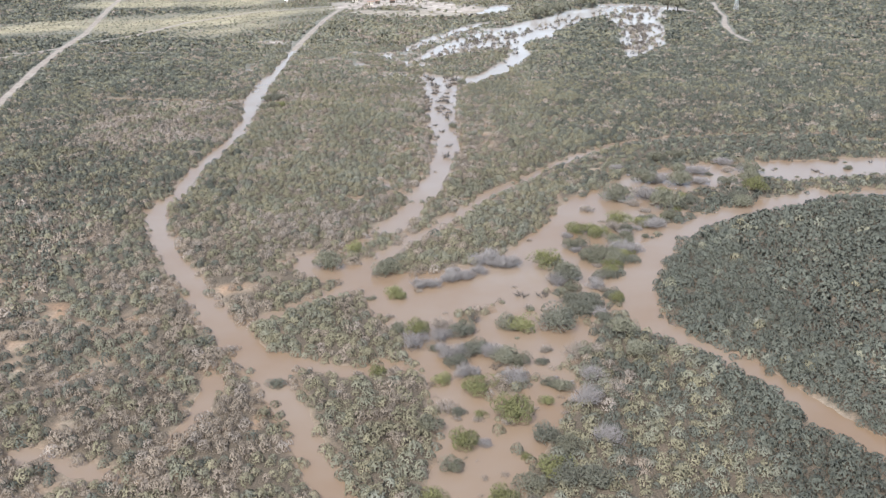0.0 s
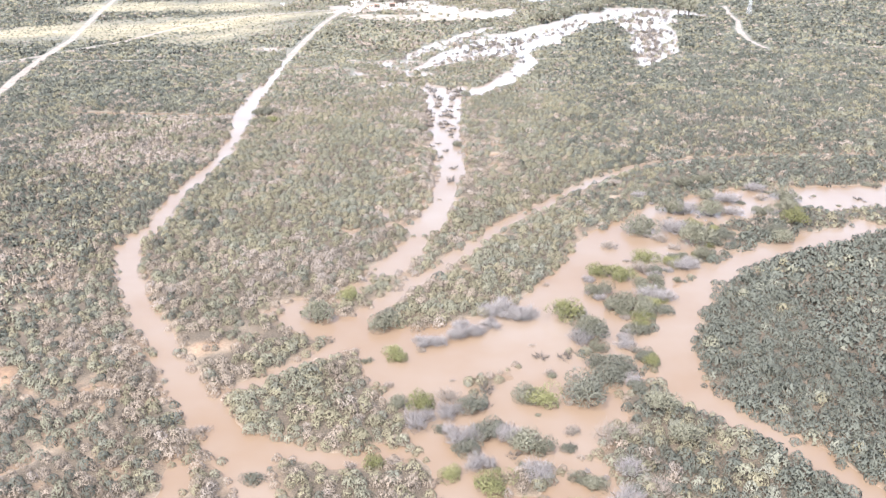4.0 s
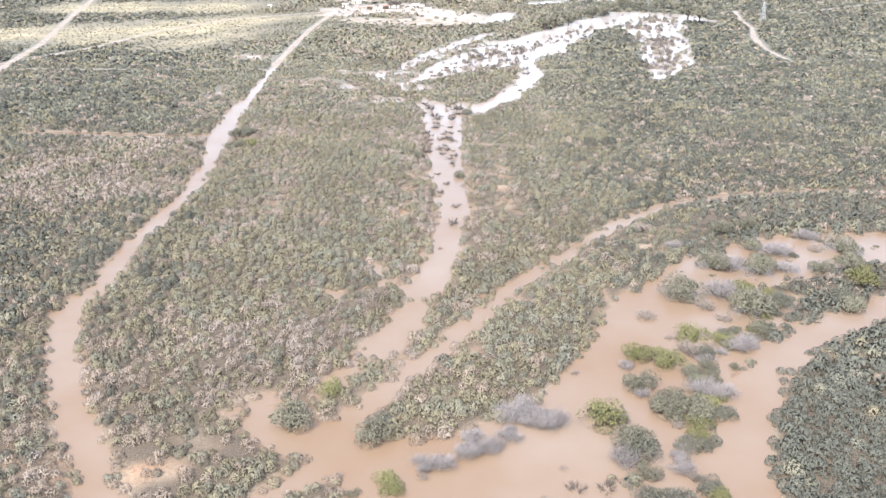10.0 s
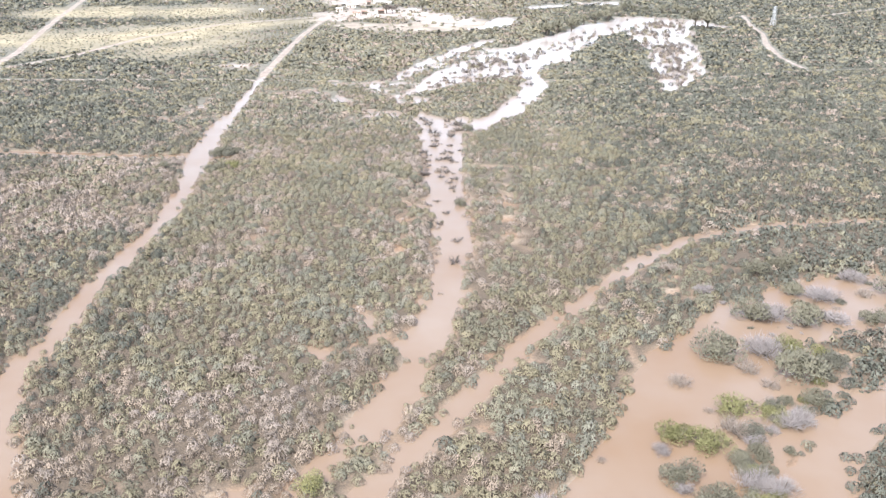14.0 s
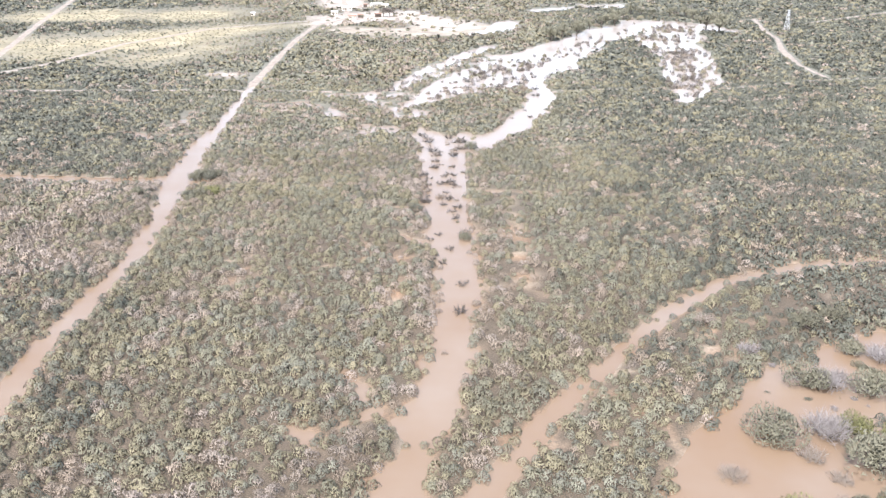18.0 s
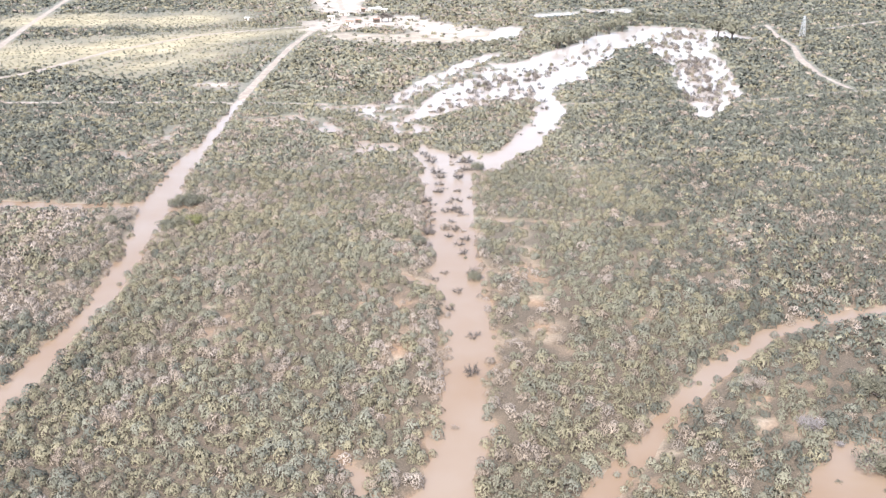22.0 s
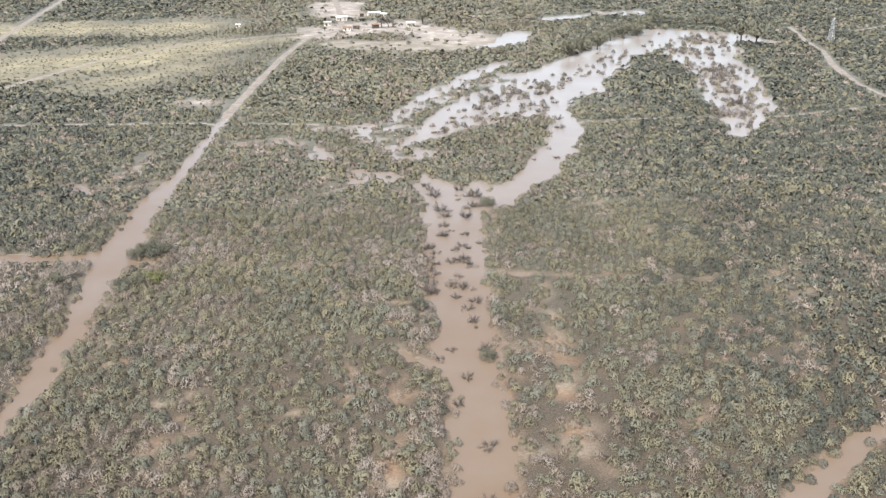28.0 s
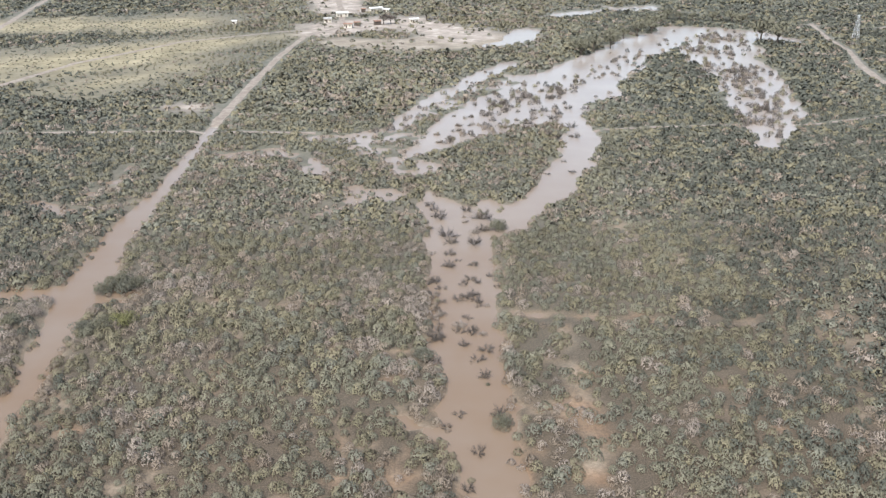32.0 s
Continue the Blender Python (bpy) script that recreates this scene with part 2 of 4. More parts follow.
DRY_TRACKS = [
    [(-69.7, 532.8, 2), (-69.5, 558.2, 2.1), (-67.3, 622.9, 2), (-63.8, 703.5, 1.9), (-56.7, 774.5, 1.8)],
    [(-443.8, 558, 1.6), (-153.8, 541.3, 1.6), (-88.6, 539.7, 1.3), (-29, 533.1, 1.2)],
    [(75.2, 529.2, 1.1), (102.7, 532.2, 1.1), (129.8, 532.8, 1), (164.6, 531.9, 0.9), (226, 552, 1), (308, 557.4, 1)],
    [(-260, 500, 2.1), (-222, 565, 2.2), (-190.5, 622, 2.2), (-172, 690, 2), (-131, 760, 1.9), (-75, 797, 1.7), (-50, 806, 1.6)],
    [(-163.2, 295.1, 1.9), (-187.5, 396, 1.9), (-207, 487, 2.1), (-218, 548, 2.2), (-230, 634, 2.2), (-266, 800, 2.2), (-289, 920, 2.3), (-318, 1070, 2.4), (-380, 1400, 2.4)],
    [(285, 800, 1.3), (266, 735, 1.5), (258, 693, 1.3), (243, 652, 2.0), (236, 628, 2.2), (228, 592, 1.2), (226, 557, 1.2)],
    [(157, 920.1, 1.7), (233.9, 850.3, 1.7), (269.6, 800.2, 1.7), (314.4, 770.9, 2.2), (513.5, 904.3, 2.2)],
    [(-56.7, 774.5, 1.7), (-35.3, 816.4, 2), (-40.1, 894.2, 2.5), (-48.6, 983.8, 2.8), (-62.9, 1123.4, 2.8)],
]
# Dry meadow; its outline also paints in a patch of sun.
SUNLIT_MEADOW = [
    [(-382.8, 637.3, 22.9), (-236.5, 675.3, 48.3), (-162.7, 713.9, 48.2), (-107.2, 758.6, 35), (-73.9, 780, 15.9)],
    [(-141.2, 630.5, 20), (-86.3, 703.7, 11.1)],
    [(-280, 835, 33), (-152.7, 855, 45.6)],
]
YARD = [[(-97.3, 581.6, -2.7), (-86.4, 581.4, -2.6)], [(92.6, 412.8, -5), (92.9, 415, -5)], [(-52.6, 786.9, 11.2), (-35, 821.5, 33.2), (1.5, 836.6, 42.6), (40.9, 790.6, 26.9), (47.6, 767.5, 24.2)], [(-38.7, 893.3, 24.5), (-47.3, 981.8, 22)]]
FIELD = [[(-32, 752, 14), (5, 738, 24), (55, 752, 24), (80, 765, 16)]]


def wetness(x, y):
    """Signed distance to the shore: negative over water."""
    rough = 0.55 * vnoise(x, y, 2.7, 3) + 0.25 * vnoise(x, y, 1.3, 4)
    wide = 1.5 * vnoise(x, y, 9.0, 5) + 0.7 * vnoise(x, y, 4.0, 6)
    d = field(x, y, TRACKS_UNDER_WATER) + 0.8 * rough
    d = np.minimum(d, field(x, y, RIVER) + rough + 0.3 * wide)
    d = np.minimum(d, field(x, y, FLAT) + rough + wide)
    d = np.minimum(d, field(x, y, CHANNEL) + 1.6 * rough + 1.3 * wide)
    d = np.minimum(d, field(x, y, POND) + rough + wide + 5 * vnoise(x, y, 26, 7) + 4 * vnoise(x, y, 11, 10))
    d = np.minimum(d, field(x, y, WET) + 2 * rough + 0.8 * wide + 0.4)
    d = np.maximum(d, -(field(x, y, ISLANDS) + rough + wide))
    puddle = -0.4 + 2.0 * vnoise(x, y, 10, 8) + 4.5 * vnoise(x, y, 5.2, 9) + 60 * np.clip(field(x, y, SPECKLE) / 14, 0, 1)
    return np.minimum(d, np.maximum(puddle * 0.45, -0.5))


def gap(x, y):
    """Above 0 where the scrub stands open and bare dirt shows."""
    west = (x < -28 - 0.2 * (y - 140)) & (y < 230)
    return 0.6 * vnoise(x, y, 2.6, 25) + 0.35 * vnoise(x, y, 6.5, 26) + 0.3 * vnoise(x, y, 31, 27) - 0.56 + 0.22 * west


def terrain(x, y):
    w = wetness(x, y)
    dry = np.minimum(0.05 + 0.16 * w, 0.45) + 0.10 * (1 + vnoise(x, y, 6, 11)) + 0.05 * (1 + vnoise(x, y, 2.2, 12))
    return np.where(w > 0, np.minimum(dry, 0.02 + 0.4 * w), np.maximum(0.25 * w, -0.7)), w


# ---- materials ----
def material(name, rough=0.8, metal=0.0):
    m = bpy.data.materials.new(name)
    m.use_nodes = True
    b = m.node_tree.nodes["Principled BSDF"]
    b.inputs["Roughness"].default_value, b.inputs["Metallic"].default_value = rough, metal
    return m, m.node_tree.nodes, m.node_tree.links, b


def ramp(nodes, links, source, stops):
    r = nodes.new("ShaderNodeValToRGB")
    e = r.color_ramp.elements
    while len(e) < len(stops):
        e.new(0.5)
    for el, (p, c) in zip(e, stops):
        el.position, el.color = p, (*c, 1)
    links.new(source, r.inputs["Fac"])
    return r.outputs["Color"]


def noise_of(nodes, links, scale, detail=4.0, rough=0.55):
    g = nodes.new("ShaderNodeNewGeometry")
    n = nodes.new("ShaderNodeTexNoise")
    n.inputs["Scale"].default_value, n.inputs["Detail"].default_value, n.inputs["Roughness"].default_value = scale, detail, rough
    links.new(g.outputs["Position"], n.inputs["Vector"])
    return n.outputs["Fac"]


def mixed(nodes, links, a, b, factor, mode="MIX"):
    m = nodes.new("ShaderNodeMix")
    m.data_type, m.blend_type = "RGBA", mode
    for key, v in (("A", a), ("B", b)):
        sock = [s for s in m.inputs if s.name == key and s.type == "RGBA"][0]
        if isinstance(v, tuple):
            sock.default_value = (*v, 1)
        else:
            links.new(v, sock)
    if isinstance(factor, float):
        m.inputs["Factor"].default_value = factor
    else:
        links.new(factor, m.inputs["Factor"])
    return [s for s in m.outputs if s.type == "RGBA"][0]


def bump(nodes, links, bsdf, height, strength, distance):
    b = nodes.new("ShaderNodeBump")
    b.inputs["Strength"].default_value, b.inputs["Distance"].default_value = strength, distance
    links.new(height, b.inputs["Height"])
    links.new(b.outputs["Normal"], bsdf.inputs["Normal"])


def leaf_material(name, dark, mid, light):
    """Foliage: tint shrub by shrub and by wide patches of the land, and a little by each spray; shaded like a soft round crown."""
    m, n, l, b = material(name, 0.75)
    own = n.new("ShaderNodeAttribute")
    own.attribute_name = "tint"
    patch = n.new("ShaderNodeMath")
    patch.operation, patch.inputs[1].default_value, patch.inputs[2].default_value = "MULTIPLY_ADD", 1.3, -0.65
    l.new(noise_of(n, l, 0.035, 3.0), patch.inputs[0])
    total = n.new("ShaderNodeMath")
    total.operation = "ADD"
    l.new(own.outputs["Fac"], total.inputs[0])
    l.new(patch.outputs[0], total.inputs[1])
    wide = ramp(n, l, total.outputs[0], [(0.1, dark), (0.5, mid), (0.95, light)])
    g = n.new("ShaderNodeNewGeometry")
    each = ramp(n, l, g.outputs["Random Per Island"], [(0.0, dark), (0.5, mid), (1.0, light)])
    l.new(mixed(n, l, wide, each, 0.15), b.inputs["Base Color"])
    b.inputs["Specular IOR Level"].default_value = 0.15
    crown = n.new("ShaderNodeAttribute")
    crown.attribute_name = "crown"
    turned = n.new("ShaderNodeVectorTransform")
    turned.vector_type, turned.convert_from, turned.convert_to = "NORMAL", "OBJECT", "WORLD"
    l.new(crown.outputs["Vector"], turned.inputs[0])
    soft = n.new("ShaderNodeVectorMath")
    soft.operation = "MULTIPLY_ADD"
    soft.inputs[1].default_value = (0.6, 0.6, 0.6)
    faint = n.new("ShaderNodeVectorMath")
    faint.operation = "SCALE"
    faint.inputs["Scale"].default_value = 0.5
    l.new(g.outputs["Normal"], faint.inputs[0])
    l.new(turned.outputs[0], soft.inputs[0])
    l.new(faint.outputs[0], soft.inputs[2])
    unit = n.new("ShaderNodeVectorMath")
    unit.operation = "NORMALIZE"
    l.new(soft.outputs[0], unit.inputs[0])
    l.new(unit.outputs[0], b.inputs["Normal"])
    return m


def bark_material(name, dark, light, scale=3.0):
    m, n, l, b = material(name, 0.9)
    f = noise_of(n, l, scale, 5.0)
    l.new(ramp(n, l, f, [(0.3, dark), (0.7, light)]), b.inputs["Base Color"])
    bump(n, l, b, f, 0.5, 0.05)
    return m


LEAF_GREEN = leaf_material("leaf_green", (0.101, 0.096, 0.070), (0.152, 0.145, 0.106), (0.201, 0.191, 0.139))
LEAF_OLIVE = leaf_material("leaf_olive", (0.110, 0.098, 0.066), (0.166, 0.149, 0.099), (0.220, 0.196, 0.131))
LEAF_BLUE = leaf_material("leaf_blue_green", (0.097, 0.095, 0.074), (0.147, 0.144, 0.113), (0.194, 0.190, 0.148))
LEAF_YELLOW = leaf_material("leaf_yellow_green", (0.109, 0.099, 0.067), (0.166, 0.151, 0.101), (0.219, 0.199, 0.133))
# Colour of the bend's dark wood, also painted vignette at the view's sides.
LEAF_DARK_AND_DIMMED = leaf_material("leaf_dark_and_dimmed", (0.058, 0.060, 0.049), (0.088, 0.091, 0.073), (0.116, 0.119, 0.097))
LEAF_LIME = leaf_material("leaf_lime_green", (0.115, 0.112, 0.050), (0.178, 0.172, 0.080), (0.235, 0.225, 0.110))
TWIG_GREY = leaf_material("twig_grey", (0.133, 0.108, 0.086), (0.215, 0.175, 0.139), (0.292, 0.238, 0.189))
TWIG_PALE = leaf_material("twig_pale", (0.147, 0.124, 0.105), (0.237, 0.200, 0.170), (0.322, 0.272, 0.231))
TWIG_LILAC = leaf_material("twig_lilac", (0.135, 0.121, 0.117), (0.214, 0.194, 0.188), (0.284, 0.260, 0.252))
TWIG_DARK = leaf_material("twig_dark", (0.069, 0.059, 0.051), (0.112, 0.095, 0.083), (0.152, 0.129, 0.113))
DEAD_BARK = bark_material("dead_bark", (0.05, 0.042, 0.036), (0.14, 0.12, 0.105))
BARK = bark_material("bark", (0.06, 0.045, 0.035), (0.15, 0.12, 0.10))

WATER, n, l, b = material("muddy_water", 0.22)
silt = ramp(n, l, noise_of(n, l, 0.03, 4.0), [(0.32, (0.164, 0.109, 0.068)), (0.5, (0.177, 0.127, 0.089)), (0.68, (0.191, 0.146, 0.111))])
# Paler grey for the far water: sky sheen painted into the base colour.
far_sheen = ramp(n, l, noise_of(n, l, 0.03, 4.0), [(0.32, (0.236, 0.197, 0.168)), (0.68, (0.276, 0.234, 0.202))])
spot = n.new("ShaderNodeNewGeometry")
far_off = n.new("ShaderNodeVectorMath")
far_off.operation = "DOT_PRODUCT"
far_off.inputs[1].default_value = (0.004, 0.006, 0)
l.new(spot.outputs["Position"], far_off.inputs[0])
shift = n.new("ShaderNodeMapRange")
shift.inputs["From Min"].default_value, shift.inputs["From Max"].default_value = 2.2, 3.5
l.new(far_off.outputs["Value"], shift.inputs["Value"])
silt = mixed(n, l, silt, far_sheen, shift.outputs["Result"])
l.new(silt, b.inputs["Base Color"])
b.inputs["IOR"].default_value = 1.33
bump(n, l, b, noise_of(n, l, 1.6, 3.0), 0.04, 0.05)

SOIL, n, l, b = material("ground_soil", 0.9)
kind = n.new("ShaderNodeAttribute")
kind.attribute_name = "cover"
parts = n.new("ShaderNodeSeparateColor")
l.new(kind.outputs["Color"], parts.inputs["Color"])
dirt = ramp(n, l, noise_of(n, l, 0.10, 6.0), [(0.35, (0.27, 0.165, 0.098)), (0.5, (0.275, 0.195, 0.132)), (0.65, (0.31, 0.25, 0.185))])
grit = ramp(n, l, noise_of(n, l, 1.5, 6.0, 0.7), [(0.35, (0.55, 0.55, 0.55)), (0.65, (1.0, 1.0, 1.0))])
dirt = mixed(n, l, dirt, grit, 1.0, "MULTIPLY")
litter = ramp(n, l, noise_of(n, l, 3.5, 5.0, 0.7), [(0.38, (0.040, 0.031, 0.021)), (0.52, (0.078, 0.060, 0.041)), (0.68, (0.145, 0.108, 0.074))])
earth = mixed(n, l, litter, dirt, kind.outputs["Alpha"])
# Dry grass, with the sun on the far field put into its paleness.
sunlit_hay = ramp(n, l, noise_of(n, l, 0.06, 6.0, 0.65), [(0.3, (0.135, 0.113, 0.068)), (0.5, (0.215, 0.184, 0.112)), (0.7, (0.30, 0.258, 0.168))])
earth = mixed(n, l, earth, sunlit_hay, parts.outputs["Red"])
pale = ramp(n, l, noise_of(n, l, 0.09, 6.0, 0.7), [(0.3, (0.16, 0.132, 0.108)), (0.5, (0.265, 0.225, 0.19)), (0.7, (0.43, 0.385, 0.335))])
earth = mixed(n, l, earth, pale, parts.outputs["Green"])
# Far scrub floor, lightened so that haze is painted into the ground.
hazy_woods = ramp(n, l, noise_of(n, l, 0.25, 5.0, 0.7), [(0.3, (0.072, 0.075, 0.057)), (0.5, (0.118, 0.119, 0.093)), (0.75, (0.18, 0.17, 0.137))])
earth = mixed(n, l, earth, hazy_woods, parts.outputs["Blue"])
l.new(earth, b.inputs["Base Color"])
bump(n, l, b, noise_of(n, l, 2.5, 5.0), 0.6, 0.12)

TRACK, n, l, b = material("dirt_track", 0.85)
l.new(ramp(n, l, noise_of(n, l, 0.35, 6.0, 0.7), [(0.3, (0.15, 0.115, 0.09)), (0.5, (0.215, 0.178, 0.146)), (0.7, (0.29, 0.255, 0.22))]), b.inputs["Base Color"])


def mesh_from(name, verts, faces, mat, crown=None, tint=None):
    me = bpy.data.meshes.new(name)
    verts, faces = np.asarray(verts, np.float32), np.asarray(faces, np.int32)
    k = faces.shape[1]
    me.vertices.add(len(verts))
    me.vertices.foreach_set("co", verts.ravel())
    me.loops.add(faces.size)
    me.loops.foreach_set("vertex_index", faces.ravel())
    me.polygons.add(len(faces))
    me.polygons.foreach_set("loop_start", np.arange(0, faces.size, k, dtype=np.int32))
    me.update(calc_edges=True)
    me.materials.append(mat)
    if crown is not None:
        me.attributes.new("crown", "FLOAT_VECTOR", "POINT").data.foreach_set("vector", np.asarray(crown, np.float32).ravel())
        me.attributes.new("tint", "FLOAT", "POINT").data.foreach_set("value", np.asarray(tint, np.float32).ravel())
    return me


# ---- ground and water ----
def steps(a, b, first, grow, about):
    """Places from a to b, first apart, wider with the distance past the place named about."""
    out = [a]
    while out[-1] < b:
        out.append(out[-1] + first + grow * max(0.0, out[-1] - about))
    return out


gx = steps(25, 5200, 1.7, 0.035, 170)
gx = np.array([50 - v for v in steps(25, 5200, 1.7, 0.035, 120)][:0:-1] + gx)
gy = np.array([-3000, -1200, -500, -240] + list(range(-180, 80, 4)) + steps(80, 7000, 1.7, 0.014, 530))
X, Y = np.meshgrid(gx, gy)
Z, SHORE = terrain(X, Y)
rows_n, cols_n = X.shape
idx = np.arange(rows_n * cols_n).reshape(rows_n, cols_n)
quads = np.stack([idx[:-1, :-1], idx[:-1, 1:], idx[1:, 1:], idx[1:, :-1]], -1).reshape(-1, 4)
ground_mesh = mesh_from("ground", np.stack([X, Y, Z], -1).reshape(-1, 3), quads, SOIL)
ground_mesh.polygons.foreach_set("use_smooth", np.ones(len(quads), bool))
cover = np.zeros((rows_n * cols_n, 4), np.float32)
edge = 14 * vnoise(X, Y, 40, 21) + 6 * vnoise(X, Y, 14, 22)
cover[:, 0] = np.clip(0.5 - (field(X, Y, SUNLIT_MEADOW) + 1.6 * edge) / 60, 0, 1).ravel()
cover[:, 1] = np.clip(0.5 - (field(X, Y, YARD) + edge) / 16, 0, 1).ravel()
bare = -np.minimum(field(X, Y, THIN), field(X, Y, WET) - 3) / 6 + 0.9 * vnoise(X, Y, 6, 23) + 0.7 * vnoise(X, Y, 17, 24) - 0.45
cover[:, 3] = np.clip(np.maximum(np.maximum(bare, 1.6 * gap(X, Y) + 0.3), np.where(field(X, Y, SPECKLE) > 2, 0.6 - SHORE / 2, 0.1)), 0, 1).ravel()
# Blue grows with distance: how much of the painted haze the ground takes.
cover[:, 2] = (np.clip((Y - 330) / 260, 0, 0.85) * (1 - cover[:, 0].reshape(X.shape)) * (1 - cover[:, 1].reshape(X.shape))).ravel()
stubble = np.clip(0.5 - (field(X, Y, FIELD) + 0.5 * edge) / 10, 0, 1).ravel()
cover[:, 0], cover[:, 1] = np.maximum(cover[:, 0], 0.5 * stubble), np.maximum(cover[:, 1], 0.55 * stubble)
cover[:, 2] *= 1 - stubble
ground_mesh.attributes.new("cover", "FLOAT_COLOR", "POINT").data.foreach_set("color", cover.ravel())
tagged(new("ground", ground_mesh), "flat reddish-brown scrubland soil with dry litter", "ground", kind="structure")
span = [(-5000, -3000, 0), (5000, -3000, 0), (5000, 7000, 0), (-5000, 7000, 0)]
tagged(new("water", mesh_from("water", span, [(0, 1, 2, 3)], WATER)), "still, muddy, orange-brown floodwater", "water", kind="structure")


def ribbon(stroke, mat, name, label):
    """A dirt track draped on the ground."""
    pts = []
    for (ax, ay, ar), (bx, by, br) in zip(stroke, stroke[1:]):
        k = max(2, int(math.hypot(bx - ax, by - ay) / 3))
        pts += [(ax + (bx - ax) * i / k, ay + (by - ay) * i / k, ar + (br - ar) * i / k) for i in range(k)]
    pts.append(stroke[-1])
    p = np.array(pts)
    t = np.gradient(p[:, :2], axis=0)
    t /= np.linalg.norm(t, axis=1)[:, None]
    side = np.stack([-t[:, 1], t[:, 0]], 1)
    verts = []
    for s in (-1.0, -0.5, 0.0, 0.5, 1.0):
        w = p[:, 2] * s * (1 + 0.22 * vnoise(p[:, 0], p[:, 1] + 90 * s, 5, 31))
        xy = p[:, :2] + side * w[:, None]
        z = terrain(xy[:, 0], xy[:, 1])[0] + 0.10 - 0.05 * abs(s)
        verts.append(np.column_stack([xy, z]))
    n = len(p)
    faces = [(r * n + i, r * n + i + 1, (r + 1) * n + i + 1, (r + 1) * n + i) for r in range(4) for i in range(n - 1)]
    ob = new(name, mesh_from(name, np.concatenate(verts), faces, mat))
    return tagged(ob, label, "dirt track", kind="structure")


for stroke in DRY_TRACKS:
    ribbon(stroke, TRACK, "road", "narrow pale dirt track cut through the scrub")


# ---- scrub ----
def rounded(d):
    """Directions out of a crown, leaning upwards."""
    d = d + (0, 0, 0.25)
    return d / np.linalg.norm(d, axis=1)[:, None]


def sprays(rng, count, long=0.5, wide=0.28, up=0.5, lobes=5, hollow=0.35, flat=0.8, pads=0.7):
    """A unit shrub (radius 1, height about 1) on uneven lobes: count triangles, most of them leafy pads that
    lie along the crown's surface, the rest pointed sprays that stick out of it."""
    cx = rng.uniform(-0.55, 0.55, (lobes, 2))
    cz = rng.uniform(0.22, 0.55, lobes)
    cr = rng.uniform(0.35, 0.6, lobes)
    k = rng.integers(0, lobes, count)
    d = rng.normal(size=(count, 3))
    d[:, 2] = np.abs(d[:, 2]) * 0.9 - 0.15
    d /= np.linalg.norm(d, axis=1)[:, None]
    lying = rng.uniform(size=count) < pads
    r = cr[k] * np.where(lying, rng.uniform(0.8, 1.0, count), rng.uniform(hollow, 1.0, count) ** 0.6)
    p = np.column_stack([cx[k], cz[k] * flat]) + d * r[:, None] * (1, 1, flat)
    p[:, 2] = np.maximum(p[:, 2], 0.08)
    out = d + rng.normal(size=(count, 3)) * 0.45 + (0, 0, up)
    out /= np.linalg.norm(out, axis=1)[:, None]
    side = np.cross(out, rng.normal(size=(count, 3)))
    side /= np.linalg.norm(side, axis=1)[:, None] + 1e-6
    go = np.where(lying[:, None], 0.8 * np.cross(out, side) + 0.5 * out + (0, 0, 0.25), out)
    go /= np.linalg.norm(go, axis=1)[:, None]
    ln = long * np.where(lying, 0.85, 1.0)[:, None] * rng.uniform(0.6, 1.3, count)[:, None]
    wd = wide * np.where(lying, 1.25, 1.0)[:, None] * rng.uniform(0.6, 1.3, count)[:, None]
    tri = np.stack([p - side * wd / 2 - go * ln * 0.35, p + side * wd / 2 - go * ln * 0.35, p + go * ln * 0.65], 1)
    return np.concatenate([tri.reshape(-1, 3), np.repeat(rounded(d), 3, 0)], 1).astype(np.float32)


def brush(rng, count, long=0.36, wide=0.11, lean=0.3, inner=0.84):
    """A unit shrub: fine sprays that lie like shingles on an uneven dome and lift a little off it."""
    d = rng.normal(size=(count, 3))
    d[:, 2] = np.abs(d[:, 2]) * 1.1
    d /= np.linalg.norm(d, axis=1)[:, None]
    turn = np.arctan2(d[:, 1], d[:, 0])
    lumpy = 1 + (0.2 * np.sin(3 * turn + rng.uniform(0, 6)) + 0.12 * np.sin(5 * turn + rng.uniform(0, 6))) * (1 - d[:, 2])
    p = d * (0.85 * lumpy * rng.uniform(inner, 1.0, count) ** 0.5)[:, None]
    along = rng.normal(size=(count, 3)) * 0.7 + (0, 0, 0.7)
    along -= d * (along * d).sum(1)[:, None]
    along /= np.linalg.norm(along, axis=1)[:, None] + 1e-6
    go = along + d * (lean + 0.25 * rng.normal(size=(count, 1)))
    go /= np.linalg.norm(go, axis=1)[:, None]
    side = np.cross(d + rng.normal(size=(count, 3)) * 0.25, go)
    side /= np.linalg.norm(side, axis=1)[:, None] + 1e-6
    ln, wd = long * rng.uniform(0.5, 1.35, count)[:, None], wide * rng.uniform(0.6, 1.3, count)[:, None]
    tri = np.stack([p - side * wd / 2 - go * ln * 0.35, p + side * wd / 2 - go * ln * 0.35, p + go * ln * 0.65], 1)
    return np.concatenate([tri.reshape(-1, 3), np.repeat(rounded(d), 3, 0)], 1).astype(np.float32)


